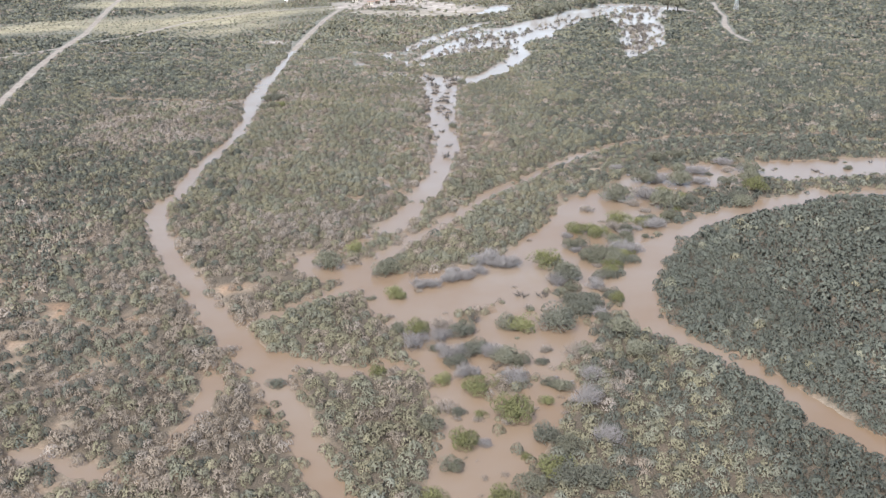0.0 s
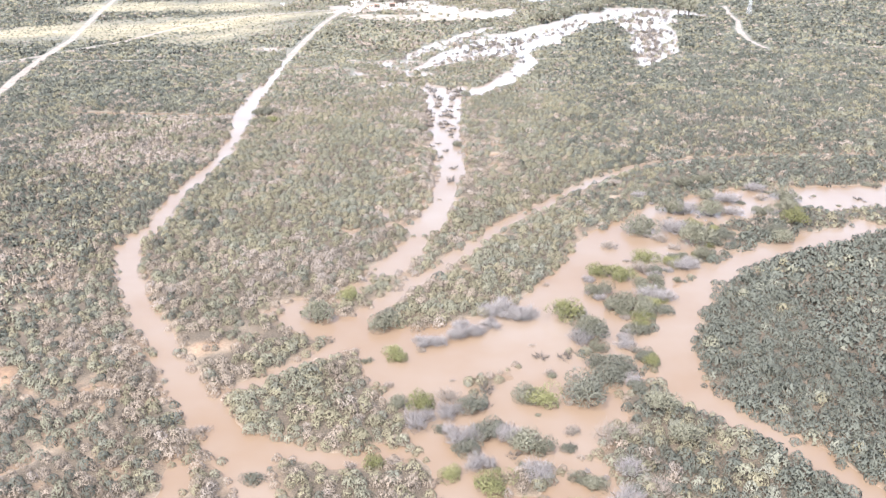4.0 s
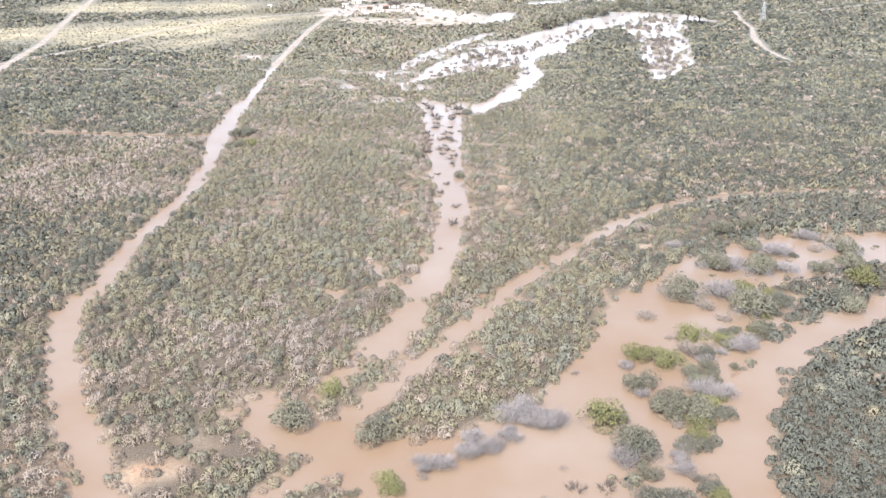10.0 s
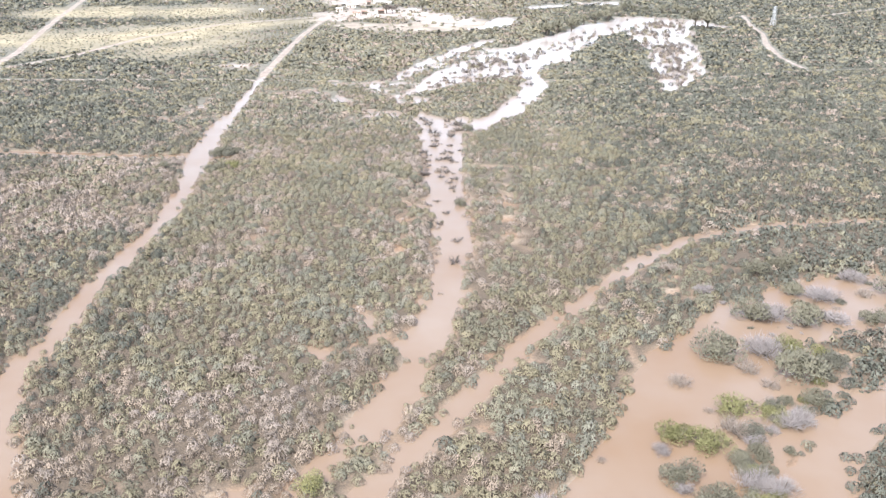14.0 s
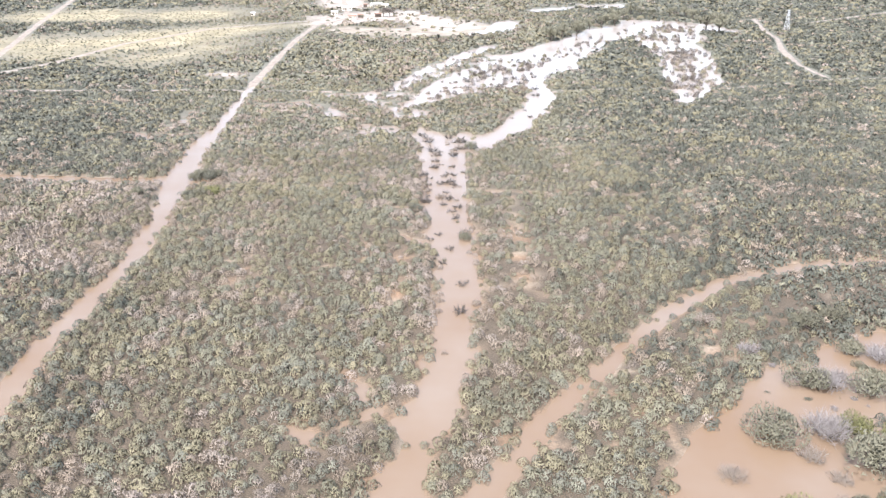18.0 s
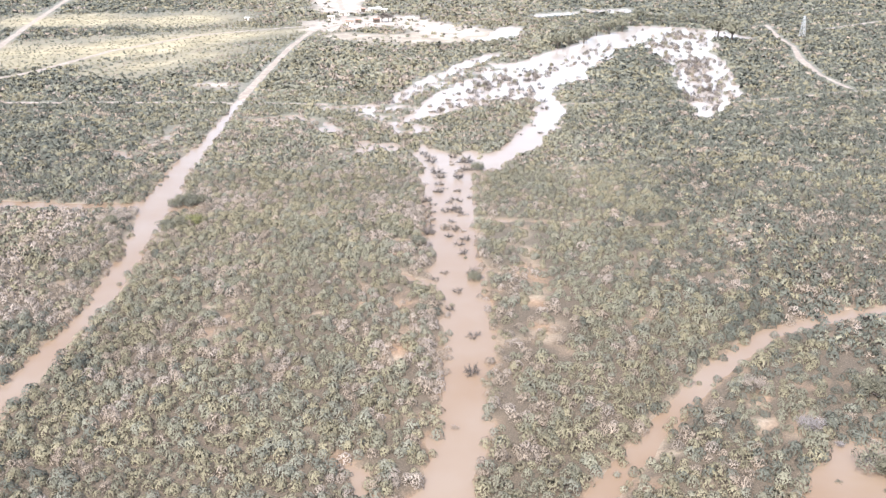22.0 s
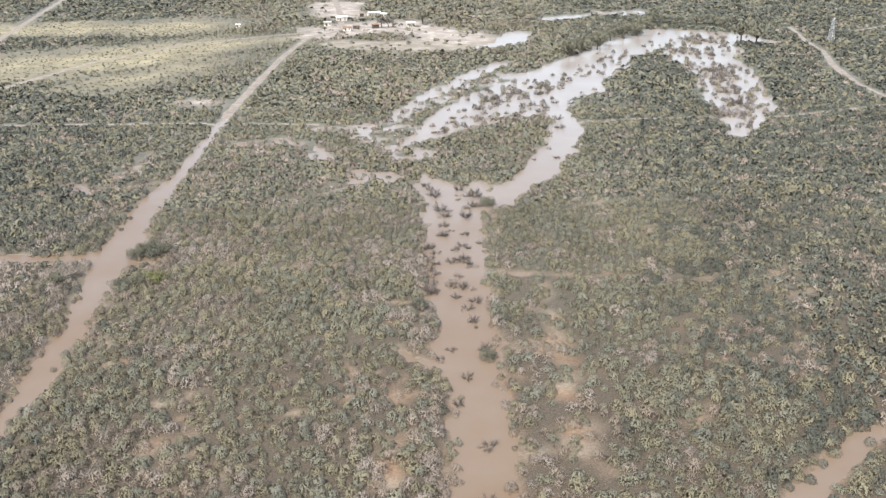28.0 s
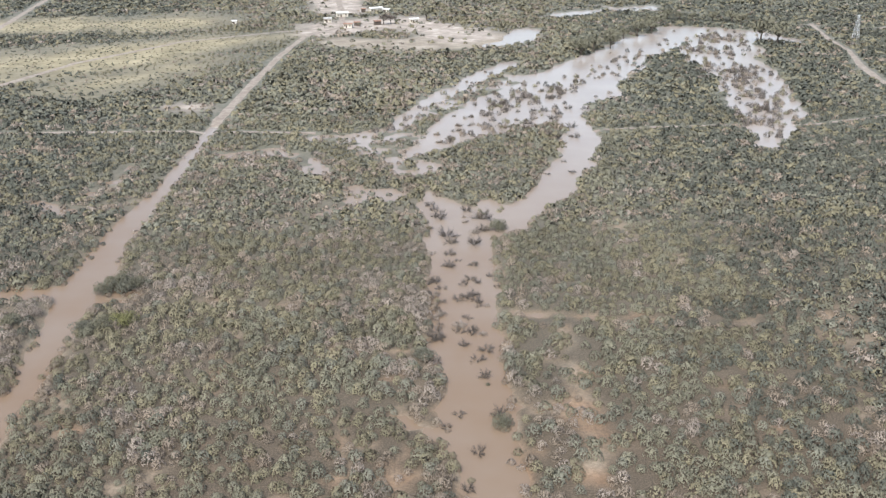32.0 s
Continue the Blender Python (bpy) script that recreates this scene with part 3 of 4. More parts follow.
def scrub(name, label, places, radius, height, kinds, mat, rng, category="scrub"):
    """All shrubs of one look as one mesh."""
    n = len(places)
    if n == 0:
        return None
    pick = rng.integers(0, len(kinds), n)
    a = rng.uniform(0, 2 * math.pi, n)
    base = np.stack(kinds)[pick]
    v, up = np.empty_like(base[:, :, :3]), np.empty_like(base[:, :, :3])
    c, s = np.cos(a)[:, None], np.sin(a)[:, None]
    for put, k, r in ((v, 0, radius[:, None]), (up, 3, 1.0)):
        put[:, :, 0] = (base[:, :, k] * c - base[:, :, k + 1] * s) * r
        put[:, :, 1] = (base[:, :, k] * s + base[:, :, k + 1] * c) * r
    v[:, :, 2] = base[:, :, 2] * height[:, None] - 0.05
    v += places[:, None, :]
    up[:, :, 2] = base[:, :, 5]
    tint = np.repeat(np.clip(rng.normal(0.5, 0.15, n), 0, 1), base.shape[1])
    ob = new(name, mesh_from(name, v.reshape(-1, 3), np.arange(v.shape[0] * v.shape[1]).reshape(-1, 3), mat, up.reshape(-1, 3), tint))
    return tagged(ob, label, category, kind="stuff")


def in_view(x, y):
    return np.abs(x - 2 - 0.04 * y) < 16 + 0.55 * np.hypot(y + 5, 84)


def sow(rng, y0, y1, cell, clear, side):
    """Jittered places on dry land inside the stretch, with the distance to the shore."""
    half = 60 + 0.66 * y1
    x, y = np.meshgrid(np.arange(-half, half + 60, cell), np.arange(y0, y1, cell))
    x[1::2] += cell / 2
    x, y = (x + rng.uniform(-0.42, 0.42, x.shape) * cell).ravel(), (y + rng.uniform(-0.42, 0.42, y.shape) * cell).ravel()
    ok = (y >= y0) & (y < y1)
    if y0 < 0:
        ok &= ~(in_view(x, y) & (y > 78)) & (np.abs(x) < 290)
    else:
        ok &= in_view(x, y)
    if side:
        ok &= (np.abs(x - 2) < 85) == (side > 0)
    x, y = x[ok], y[ok]
    z, w = terrain(x, y)
    road = field(x, y, DRY_TRACKS)
    thin = np.minimum(field(x, y, THIN), field(x, y, SPECKLE))
    open_land = np.minimum(np.minimum(field(x, y, SUNLIT_MEADOW), field(x, y, YARD)), field(x, y, FIELD)) + 14 * vnoise(x, y, 40, 21) + 6 * vnoise(x, y, 14, 22)
    chance = np.clip(1 - 1.6 * gap(x, y), 0.45, 1)
    chance *= np.clip((w - clear + 1.7 + 1.1 * vnoise(x, y, 4, 43)) / 2.0, 0, 1) * np.clip((road - 0.3 - clear) / 1.0, 0, 1)
    chance *= np.where(thin < 0, np.where(y < 430, 0.6, 0.42), 1.0) * np.maximum(np.where(np.minimum(field(x, y, YARD), field(x, y, FIELD)) < 6, 0.06, 0.5), np.clip((open_land + 4) / 14, 0, 1))
    chance = np.maximum(chance, np.where((field(x, y, SPECKLE) < 0) & (w > -2.5), 0.3, 0.0))
    ok = rng.uniform(size=x.shape) < chance
    return x[ok], y[ok], np.maximum(z[ok], -0.05), w[ok]


SPECIES = [
    ("green", LEAF_GREEN, "dense grey-green thornscrub"),
    ("olive", LEAF_OLIVE, "dense olive-green thornscrub"),
    ("blue", LEAF_BLUE, "dense blue-green mesquite scrub"),
    ("yellow", LEAF_YELLOW, "scattered yellow-green shrubs"),
    ("dark", LEAF_DARK_AND_DIMMED, "dense dark-green mesquite thicket, and scrub darkened for the dim sides of the view"),
    ("grey", TWIG_GREY, "grey-brown leafless brushwood"),
    ("pale", TWIG_PALE, "pale grey leafless brushwood"),
]


def species_of(rng, x, y):
    """Which look each shrub has, by patches of the land, distance and painted vignette."""
    a, c, d = vnoise(x, y, 38, 51), vnoise(x, y, 16, 52), vnoise(x, y, 60, 53)
    west = 1.0 * ((x < -28 - 0.2 * (y - 140)) & (y < 240))
    pale = 1.8 * np.clip(1.2 - np.hypot((x + 102) / 34, (y - 352) / 46), 0, 1) * (x < -70) + 0.7 * np.clip(1.1 - np.hypot((x + 46) / 26, (y - 397) / 16), 0, 1) + 0.8 * np.clip(1 - np.abs(x - 16) / 22, 0, 1) * np.clip((y - 255) / 40, 0, 1) * np.clip((450 - y) / 30, 0, 1) + np.clip(1 - np.hypot((x + 32) / 26, (y - 222) / 26), 0, 1)
    thick = 1.0 * ((x > 58) & (y < 240) & (x > 58 + 0.5 * (y - 188)))
    drowned = 1.0 * (field(x, y, SPECKLE) < 3)
    wts = np.stack([
        0.30 + 0.25 * a + 0.15 * d + 0.35 * thick,
        0.46 - 0.20 * a + 0.20 * c - 0.1 * west,
        0.14 + 0.2 * d - 0.15 * c + 0.2 * thick + 0.2 * (y > 430),
        0.03 + 0.04 * c,
        # Dark leaves to both sides paint a vignette; the thick wood is truly dark.
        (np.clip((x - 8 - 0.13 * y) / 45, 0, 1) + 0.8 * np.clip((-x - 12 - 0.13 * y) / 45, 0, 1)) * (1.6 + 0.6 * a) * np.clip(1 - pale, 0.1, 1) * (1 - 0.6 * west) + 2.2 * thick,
        0.20 - 0.15 * d + 0.15 * c + 0.8 * west - 0.15 * thick + 0.5 * pale + 0.7 * drowned,
        0.05 + 0.04 * a + 0.6 * pale + 0.04 * west + 0.25 * drowned,
    ]) .clip(0.01)
    wts[[0, 1, 2, 3, 5, 6]] *= 1 - 0.82 * thick
    wts = np.cumsum(wts / wts.sum(0), 0)
    lot = 0.5 * rng.uniform(size=x.shape) + 0.3 * vnoise(x, y, 7, 54) + 0.2 * vnoise(x, y, 3.5, 55)
    lot = np.argsort(np.argsort(lot)) / max(1, len(lot))
    return (lot[None] > wts[:-1]).sum(0)


TIERS = [
    ("nearest", 78, 430, 2.1, 155, (0.95, 1.8), (0.95, 1.4), 0.26, 0.15, 0.0, 1),
    ("near", 78, 430, 2.1, 42, (0.95, 1.75), (0.95, 1.3), 0.40, 0.32, 0.2, -1),
    ("middle", 430, 560, 2.2, 28, (1.05, 1.9), (0.85, 1.15), 0.50, 0.46, 0.6, 0),
    ("far", 560, 860, 2.9, 12, (1.5, 2.5), (0.7, 0.95), 0.75, 0.75, 1.4, 0),
    ("distant", 860, 1180, 4.6, 8, (2.4, 3.8), (0.5, 0.75), 0.85, 0.7, 3.0, 0),
    ("around", -160, 520, 3.9, 12, (1.9, 3.0), (0.6, 0.9), 0.75, 0.7, 1.0, 0),
]
for tier, y0, y1, cell, tris, size, tall, long, wide, clear, side in TIERS:
    rng = np.random.default_rng(int(abs(y0)) + side)
    x, y, z, w = sow(rng, y0, y1, cell, clear, side)
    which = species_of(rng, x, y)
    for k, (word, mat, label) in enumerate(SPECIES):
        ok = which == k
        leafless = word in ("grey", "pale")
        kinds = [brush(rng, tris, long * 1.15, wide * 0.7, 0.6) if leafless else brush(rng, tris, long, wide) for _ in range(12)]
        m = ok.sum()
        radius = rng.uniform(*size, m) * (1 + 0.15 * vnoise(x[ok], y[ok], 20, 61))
        radius = radius * np.clip(0.72 + (field(x[ok], y[ok], SUNLIT_MEADOW) - 10) / 60, 0.36, 1)
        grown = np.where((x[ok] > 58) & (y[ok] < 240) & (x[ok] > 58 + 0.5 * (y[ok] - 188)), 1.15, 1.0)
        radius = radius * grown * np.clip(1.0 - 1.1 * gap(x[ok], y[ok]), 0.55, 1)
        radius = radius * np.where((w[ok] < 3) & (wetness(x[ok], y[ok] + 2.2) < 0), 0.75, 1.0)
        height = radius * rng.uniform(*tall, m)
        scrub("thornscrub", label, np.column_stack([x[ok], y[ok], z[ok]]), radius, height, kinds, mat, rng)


# ---- single shrubs and dead trees that stand in the water ----
def part(name, bm_or_mesh, mat, parent, label=""):
    me = bm_or_mesh
    if isinstance(me, bmesh.types.BMesh):
        bm, me = me, bpy.data.meshes.new(name)
        bm.to_mesh(me)
        bm.free()
        me.materials.append(mat)
    ob = new(name, me)
    ob.parent = parent
    return tagged(ob, label)


def limb_tube(bm, points, r0, r1, sides=5):
    """A tapered, crooked limb along the points."""
    rings = []
    for i, p in enumerate(points):
        p = Vector(p)
        d = (Vector(points[min(i + 1, len(points) - 1)]) - Vector(points[max(i - 1, 0)])).normalized()
        a = d.orthogonal().normalized()
        c = d.cross(a)
        r = r0 + (r1 - r0) * i / (len(points) - 1)
        rings.append([bm.verts.new(p + (a * math.cos(2 * math.pi * k / sides) + c * math.sin(2 * math.pi * k / sides)) * r) for k in range(sides)])
    for lo, hi in zip(rings, rings[1:]):
        for k in range(sides):
            bm.faces.new((lo[k], lo[(k + 1) % sides], hi[(k + 1) % sides], hi[k]))
    bm.faces.new(rings[-1])
    return bm


def crooked(rng, start, direction, length, n=4, wander=0.22):
    p, d, out = Vector(start), Vector(direction).normalized(), [tuple(start)]
    for _ in range(n):
        d = (d + Vector(rng.normal(size=3)) * wander).normalized()
        p = p + d * (length / n)
        out.append(tuple(p))
    return out


def twig_fan(rng, tips, count, long, wide):
    """Thin bare twigs spreading from the ends of the limbs."""
    tips = np.array(tips)
    k = rng.integers(0, len(tips), count)
    p = tips[k] + rng.normal(size=(count, 3)) * 0.06
    go = p * (1, 1, 0.4) + rng.normal(size=(count, 3)) * 0.35 + (0, 0, 0.35)
    go /= np.linalg.norm(go, axis=1)[:, None]
    side = np.cross(go, rng.normal(size=(count, 3)))
    side /= np.linalg.norm(side, axis=1)[:, None]
    ln, wd = long * rng.uniform(0.5, 1.3, count)[:, None], wide * rng.uniform(0.6, 1.3, count)[:, None]
    return np.concatenate([np.stack([p - side * wd, p + side * wd, p + go * ln], 1).reshape(-1, 3), np.repeat(rounded(go), 3, 0)], 1)


def make_shrub(rng, name, label, mat, bark, tris, tall, leafless=0, category="shrub"):
    """One shrub of radius 1 at the origin: trunk, four or five limbs, crown."""
    root = tagged(new(name), label, category, "shrubs standing in the floodwater")
    part("trunk", limb_tube(bmesh.new(), crooked(rng, (0, 0, -0.5), (0.1, 0.05, 1), 0.62 + 0.12 * tall, 3, 0.1), 0.085, 0.06, 6), bark, root)
    tips = []
    for i in range((5, 7, 9)[leafless]):
        a = 2 * math.pi * (i + rng.uniform(-0.3, 0.3)) / (5, 7, 9)[leafless]
        pts = crooked(rng, (0, 0, 0.02), (math.cos(a), math.sin(a), rng.uniform(0.5, 1.1) * tall), rng.uniform(0.65, 0.95), 4)
        tips += pts[2:]
        part("limb", limb_tube(bmesh.new(), pts, 0.05 if leafless < 2 else 0.03, 0.012 if leafless < 2 else 0.008, 4), bark, root)
    if leafless == 2:
        v = twig_fan(rng, tips, tris, 0.46, 0.016)
    elif leafless == 1:
        v = sprays(rng, 2 * tris, 0.34, 0.016, 0.7, 10, 0.15, tall, 0.0)
    else:
        v = sprays(rng, 3 * tris, 0.15, 0.04, 0.5, 14, 0.5, tall, 0.6)
    part("crown", mesh_from("crown", v[:, :3], np.arange(len(v)).reshape(-1, 3), mat, v[:, 3:], np.full(len(v), rng.uniform(0.4, 0.9) if leafless == 1 else rng.uniform(0.1, 0.55))), mat, root)
    return root


rng = np.random.default_rng(77)
LOOKS = {
    "G": ("shrub", "leafy grey-green shrub standing in muddy floodwater", LEAF_GREEN, BARK, 640, 0.95, 0),
    "B": ("shrub", "dense blue-green shrub standing in muddy floodwater", LEAF_BLUE, BARK, 640, 0.85, 0),
    "Y": ("shrub", "bright yellow-green shrub standing in muddy floodwater", LEAF_LIME, BARK, 640, 0.95, 0),
    "L": ("shrub", "pale lilac-grey leafless bush standing in muddy floodwater", TWIG_LILAC, BARK, 800, 0.8, 1),
    "K": ("shrub", "small grey-brown twiggy bush half under floodwater", TWIG_PALE, BARK, 420, 0.7, 1),
    "D": ("dead_shrub", "bare dark drowned shrub standing in floodwater", TWIG_DARK, DEAD_BARK, 300, 0.9, 2),
}
MODELS = {k: [make_shrub(rng, *v) for _ in range(3)] for k, v in LOOKS.items()}
used = {}


def plant(kind, x, y, r, tall=1.0):
    """Stands one shrub on its ground or in the water."""
    i = int(rng.integers(0, 3))
    z = float(terrain(np.array([x]), np.array([y]))[0][0])
    m = Matrix.Translation((x, y, max(z, -0.4) + 0.02)) @ Matrix.Rotation(rng.uniform(0, 6.28), 4, "Z") @ Matrix.Diagonal((r, r * rng.uniform(0.85, 1.1), r * tall * rng.uniform(0.85, 1.15), 1))
    if (kind, i) not in used:
        used[kind, i] = MODELS[kind][i]
        used[kind, i].matrix_basis = m
    else:
        o = copy_thing(MODELS[kind][i], Matrix.Identity(4))
        o.matrix_basis = m


STANDING = [
    [(-1.7, 175.6, 1.7, "Y"), (-10.2, 179.9, 0.8, "K"), (2.6, 157.8, 3, "Y"), (-2, 158, 2, "G"), (7.5, 160.6, 2.4, "K"), (11.8, 157, 2.8, "B"), (14.8, 162.7, 2.6, "D"), (13.4, 148.7, 2.9, "B"), (17.3, 147.3, 2.4, "L"), (19.2, 145, 2.7, "G"), (22.5, 143.7, 2.3, "G"), (8.3, 147.1, 2.9, "L"), (9.9, 144.1, 2.1, "B"), (7, 137.1, 1.8, "Y"), (12, 139.7, 2.3, "L"), (13.3, 134.5, 2.4, "Y"), (19, 124.8, 3.4, "Y"), (20.8, 136.1, 2.9, "L"), (-0.6, 130.6, 1.8, "K"), (7.3, 128.1, 2.4, "K"), (12.9, 124.1, 1.3, "K"), (4.2, 121.6, 2.1, "G"), (2.3, 123.8, 1.4, "K"), (9.6, 116.7, 2.7, "Y")],
    [(13.2, 116.8, 1.4, "L"), (7.2, 110.2, 2.1, "G"), (23.6, 117.6, 2.8, "B"), (26.7, 113.4, 2.2, "G"), (19.2, 104.8, 2.1, "G"), (19.5, 112.7, 1, "Y"), (2.8, 108.9, 1, "K"), (21.8, 159.5, 2.5, "G"), (24.6, 158.6, 2.6, "Y"), (27.7, 167.8, 1.7, "K"), (26.8, 174.5, 2.3, "D"), (31.6, 174.3, 2.3, "D"), (32.5, 159.7, 3.6, "B"), (38.3, 183.6, 3.3, "B"), (41.2, 169.1, 3.3, "B"), (37.8, 164.9, 2.6, "B"), (29.3, 157.6, 1, "K"), (28.5, 149, 1.2, "K"), (26.3, 143.4, 0.8, "K"), (27.1, 135.1, 1.8, "G"), (29.1, 133.8, 2.1, "G"), (-1.7, 146.7, 2.1, "K"), (2, 152.7, 3.1, "L"), (-2.2, 141, 1.6, "K")],
    [(34.2, 146.4, 3, "K"), (38.5, 146.7, 2.4, "K"), (24.9, 105.3, 2.7, "B"), (23.3, 107.9, 2.1, "Y"), (29.4, 105, 2.8, "B"), (32.3, 127.7, 2.7, "L"), (35.4, 135.6, 2.8, "L"), (33.7, 115.4, 2.5, "L"), (-19, 194.7, 3.7, "G"), (-13.1, 204, 2.2, "Y"), (4.4, 103, 1.9, "Y"), (14.4, 101.7, 2.1, "Y"), (-17.5, 123.2, 0.5, "B"), (-24.5, 137.8, 1.6, "B"), (-35.6, 151.9, 1.9, "K"), (7.5, 155.1, 2.5, "L"), (-9.4, 140.2, 1.4, "K"), (-5.4, 141.1, 1.6, "Y"), (52.3, 193.3, 3.3, "G"), (48, 197.3, 3, "G"), (44.8, 154, 3.1, "G"), (46.3, 144.2, 3, "G"), (38, 131.4, 2.8, "K")],
    [(64.6, 243.1, 3.6, "G"), (53.6, 232.3, 2.2, "K"), (33.2, 209.3, 1.2, "K"), (92.3, 270.6, 2.8, "G"), (97.6, 268.1, 3.7, "L"), (109.7, 278.3, 3.2, "L"), (108.5, 269, 2.1, "K"), (115.5, 268.8, 3.6, "G"), (77.7, 259.2, 3.7, "G"), (82.4, 259.5, 3.5, "L"), (88.6, 255.4, 3.7, "G"), (94.9, 256.6, 3, "L"), (79.6, 244.1, 3, "Y"), (74.1, 242.7, 4.1, "L"), (68.2, 237.3, 2.6, "K"), (61.1, 222.9, 3.4, "Y"), (70.2, 231, 1.7, "K"), (77.7, 234.6, 4.1, "G"), (86.1, 237.4, 2.6, "B"), (95.1, 249, 1.3, "K"), (99.7, 249.5, 1.9, "D"), (84.4, 230.5, 1.7, "K"), (90.6, 228.6, 0.9, "K"), (47.2, 215.1, 3.1, "Y")],
    [(56.1, 223, 1.2, "K"), (58.5, 215.7, 3.4, "K"), (52.5, 212.8, 3.1, "Y"), (43.6, 211.5, 1.8, "L"), (44.8, 204.6, 2.7, "G"), (44.2, 201.3, 1.8, "L"), (48.2, 196.2, 3.2, "G"), (51.4, 191.2, 2.3, "Y"), (55.9, 201.8, 2.8, "L"), (58.8, 199.9, 2.7, "L"), (68.6, 218.2, 3, "L"), (76.4, 224.5, 2.8, "G"), (35.1, 192.1, 3, "Y"), (37.7, 193.2, 2.1, "L"), (38.9, 186.1, 2.9, "G"), (36, 180.7, 3.3, "L"), (45.2, 178.7, 2.8, "L"), (50.5, 187.4, 2, "Y"), (21.5, 195.8, 3.5, "L"), (24.8, 192.7, 3.2, "L"), (18.4, 194.7, 3, "L"), (100.1, 238.4, 3.5, "B"), (101, 234.2, 3.4, "G"), (108.8, 246.4, 3, "Y")],
    [(104.4, 256.6, 3.1, "G"), (111, 255.7, 3, "G"), (67.2, 284.8, 2.7, "K"), (70.9, 270.9, 2.7, "L"), (87.8, 281.6, 2.7, "G"), (95.3, 284.9, 3.3, "G")],
    [(3.6, 180.7, 2.2, "L"), (6.2, 181.7, 2.2, "L"), (10.4, 184.4, 2.7, "L"), (12.1, 185.3, 2.1, "L"), (15.1, 185.7, 2.0, "L"), (23.1, 192.4, 2.8, "L"), (26.2, 191.9, 2.0, "L"), (11.6, 188.5, 2.4, "L"), (17.8, 189.3, 2.2, "L"), (25.0, 195.0, 1.6, "L"), (-4.9, 189.5, 3, "G"), (-4.1, 193, 2.6, "B"), (-2.9, 177.8, 2.1, "Y")],
    [(7.6, 410.4, 1, "B"), (14.3, 406.1, 1.5, "D"), (20.6, 407.5, 1, "K"), (23.5, 399.5, 1, "D"), (11, 397.3, 1.2, "D"), (11.9, 393.4, 1.3, "D"), (11.2, 386.3, 1.4, "D"), (17.1, 395.3, 1.6, "D"), (15.5, 387.2, 1.4, "D"), (18.8, 389.2, 1.4, "D"), (20.3, 396, 1, "D"), (19.8, 385.5, 1, "D"), (6.5, 383.3, 0.9, "D"), (16.7, 378.2, 1.3, "D"), (5.2, 377.1, 1.4, "K"), (9.6, 369.4, 1.5, "D"), (10.8, 375.2, 1, "D"), (15, 366.5, 1.3, "D"), (17.3, 360.4, 1.4, "D"), (18.2, 354.1, 1.3, "D"), (18.3, 351.4, 0.6, "G"), (9.4, 359.8, 1.1, "D"), (8.2, 351.3, 0.8, "D"), (8.6, 347.4, 0.7, "D")],
    [(12.4, 341.8, 1.2, "D"), (19.4, 341.2, 1.7, "D"), (10, 338.3, 0.9, "D"), (10.2, 323.7, 0.7, "D"), (6.9, 361.2, 1.7, "B"), (19.5, 338.4, 2, "G")],
    [(11.1, 450.5, 1.6, "D"), (12.5, 446.4, 2, "D"), (14, 439.6, 2, "D"), (14.9, 425.9, 2.2, "D"), (15, 413.6, 1.7, "D"), (21.5, 445.2, 2.1, "D"), (21.6, 419.4, 2.1, "D"), (24.5, 429.3, 2.1, "D"), (25.7, 438.1, 2.2, "D"), (28.9, 430.1, 2.6, "G"), (26, 430.4, 1.9, "K"), (7.6, 410.1, 1, "B"), (14.3, 405.8, 1.4, "D"), (20.4, 406.1, 1.2, "D"), (6.1, 434.3, 1.2, "K"), (50.4, 477.4, 0.9, "D"), (58.1, 491.1, 1.1, "D"), (58.4, 478.7, 1.2, "D"), (70.2, 586.8, 1.7, "D"), (63.1, 564, 2.3, "D"), (64.1, 549.9, 2.4, "D"), (67.7, 557.1, 2, "D"), (73.9, 567.3, 1.6, "D"), (81, 566.1, 1.9, "D")],
    [(69, 536.2, 2.3, "D"), (67.7, 521.8, 2.3, "D"), (61.3, 519.6, 1.9, "D"), (59.4, 523.1, 1.9, "D"), (53.1, 543.3, 1.5, "D"), (50.6, 531.3, 1.5, "D"), (54.4, 580.5, 1.4, "D"), (50.4, 571.4, 1.4, "D"), (46.4, 566.9, 1.4, "D"), (43.2, 572.7, 1.2, "D"), (37.9, 557.2, 1.3, "D"), (58.9, 564.8, 1.4, "D"), (53.5, 589.8, 1.5, "D"), (73.1, 610.8, 1.5, "D")],
]
CLUMPS = [(-65, 396, 2.4, "G"), (-61, 397, 2.6, "B"), (-63, 400, 2.4, "G"), (-58, 398, 2.1, "G"), (-63, 376, 2.4, "B"), (-59, 377.5, 2.5, "G"), (-55.5, 379, 2.0, "Y"), (-76, 385, 2.0, "K"), (-79, 381, 2.2, "G")]
for stretch in STANDING + [CLUMPS]:
    for x, y, r, kind in stretch:
        plant(kind, x, y, r * ((1.25 if y > 250 else 0.9) if kind == "D" else 1.25 if kind in "GBY" else 1.2) * rng.uniform(0.85, 1.15))

# small shrubs scattered over the drowned flat
for x0, x1, y0, y1, count, kinds in ((-2, 33, 100, 152, 60, "KKLDGYBK"), (95, 165, 252, 282, 46, "GGBKLDG"), (-10, 40, 150, 182, 16, "KKDG"), (62, 100, 240, 270, 22, "GKLB")):
    for i in range(count):
        x, y, kind = rng.uniform(x0, x1), rng.uniform(y0, y1), kinds[int(rng.integers(0, len(kinds)))]
        if wetness(np.array([x]), np.array([y]))[0] < -0.3:
            plant(kind, x, y, rng.uniform(0.5, 1.7))

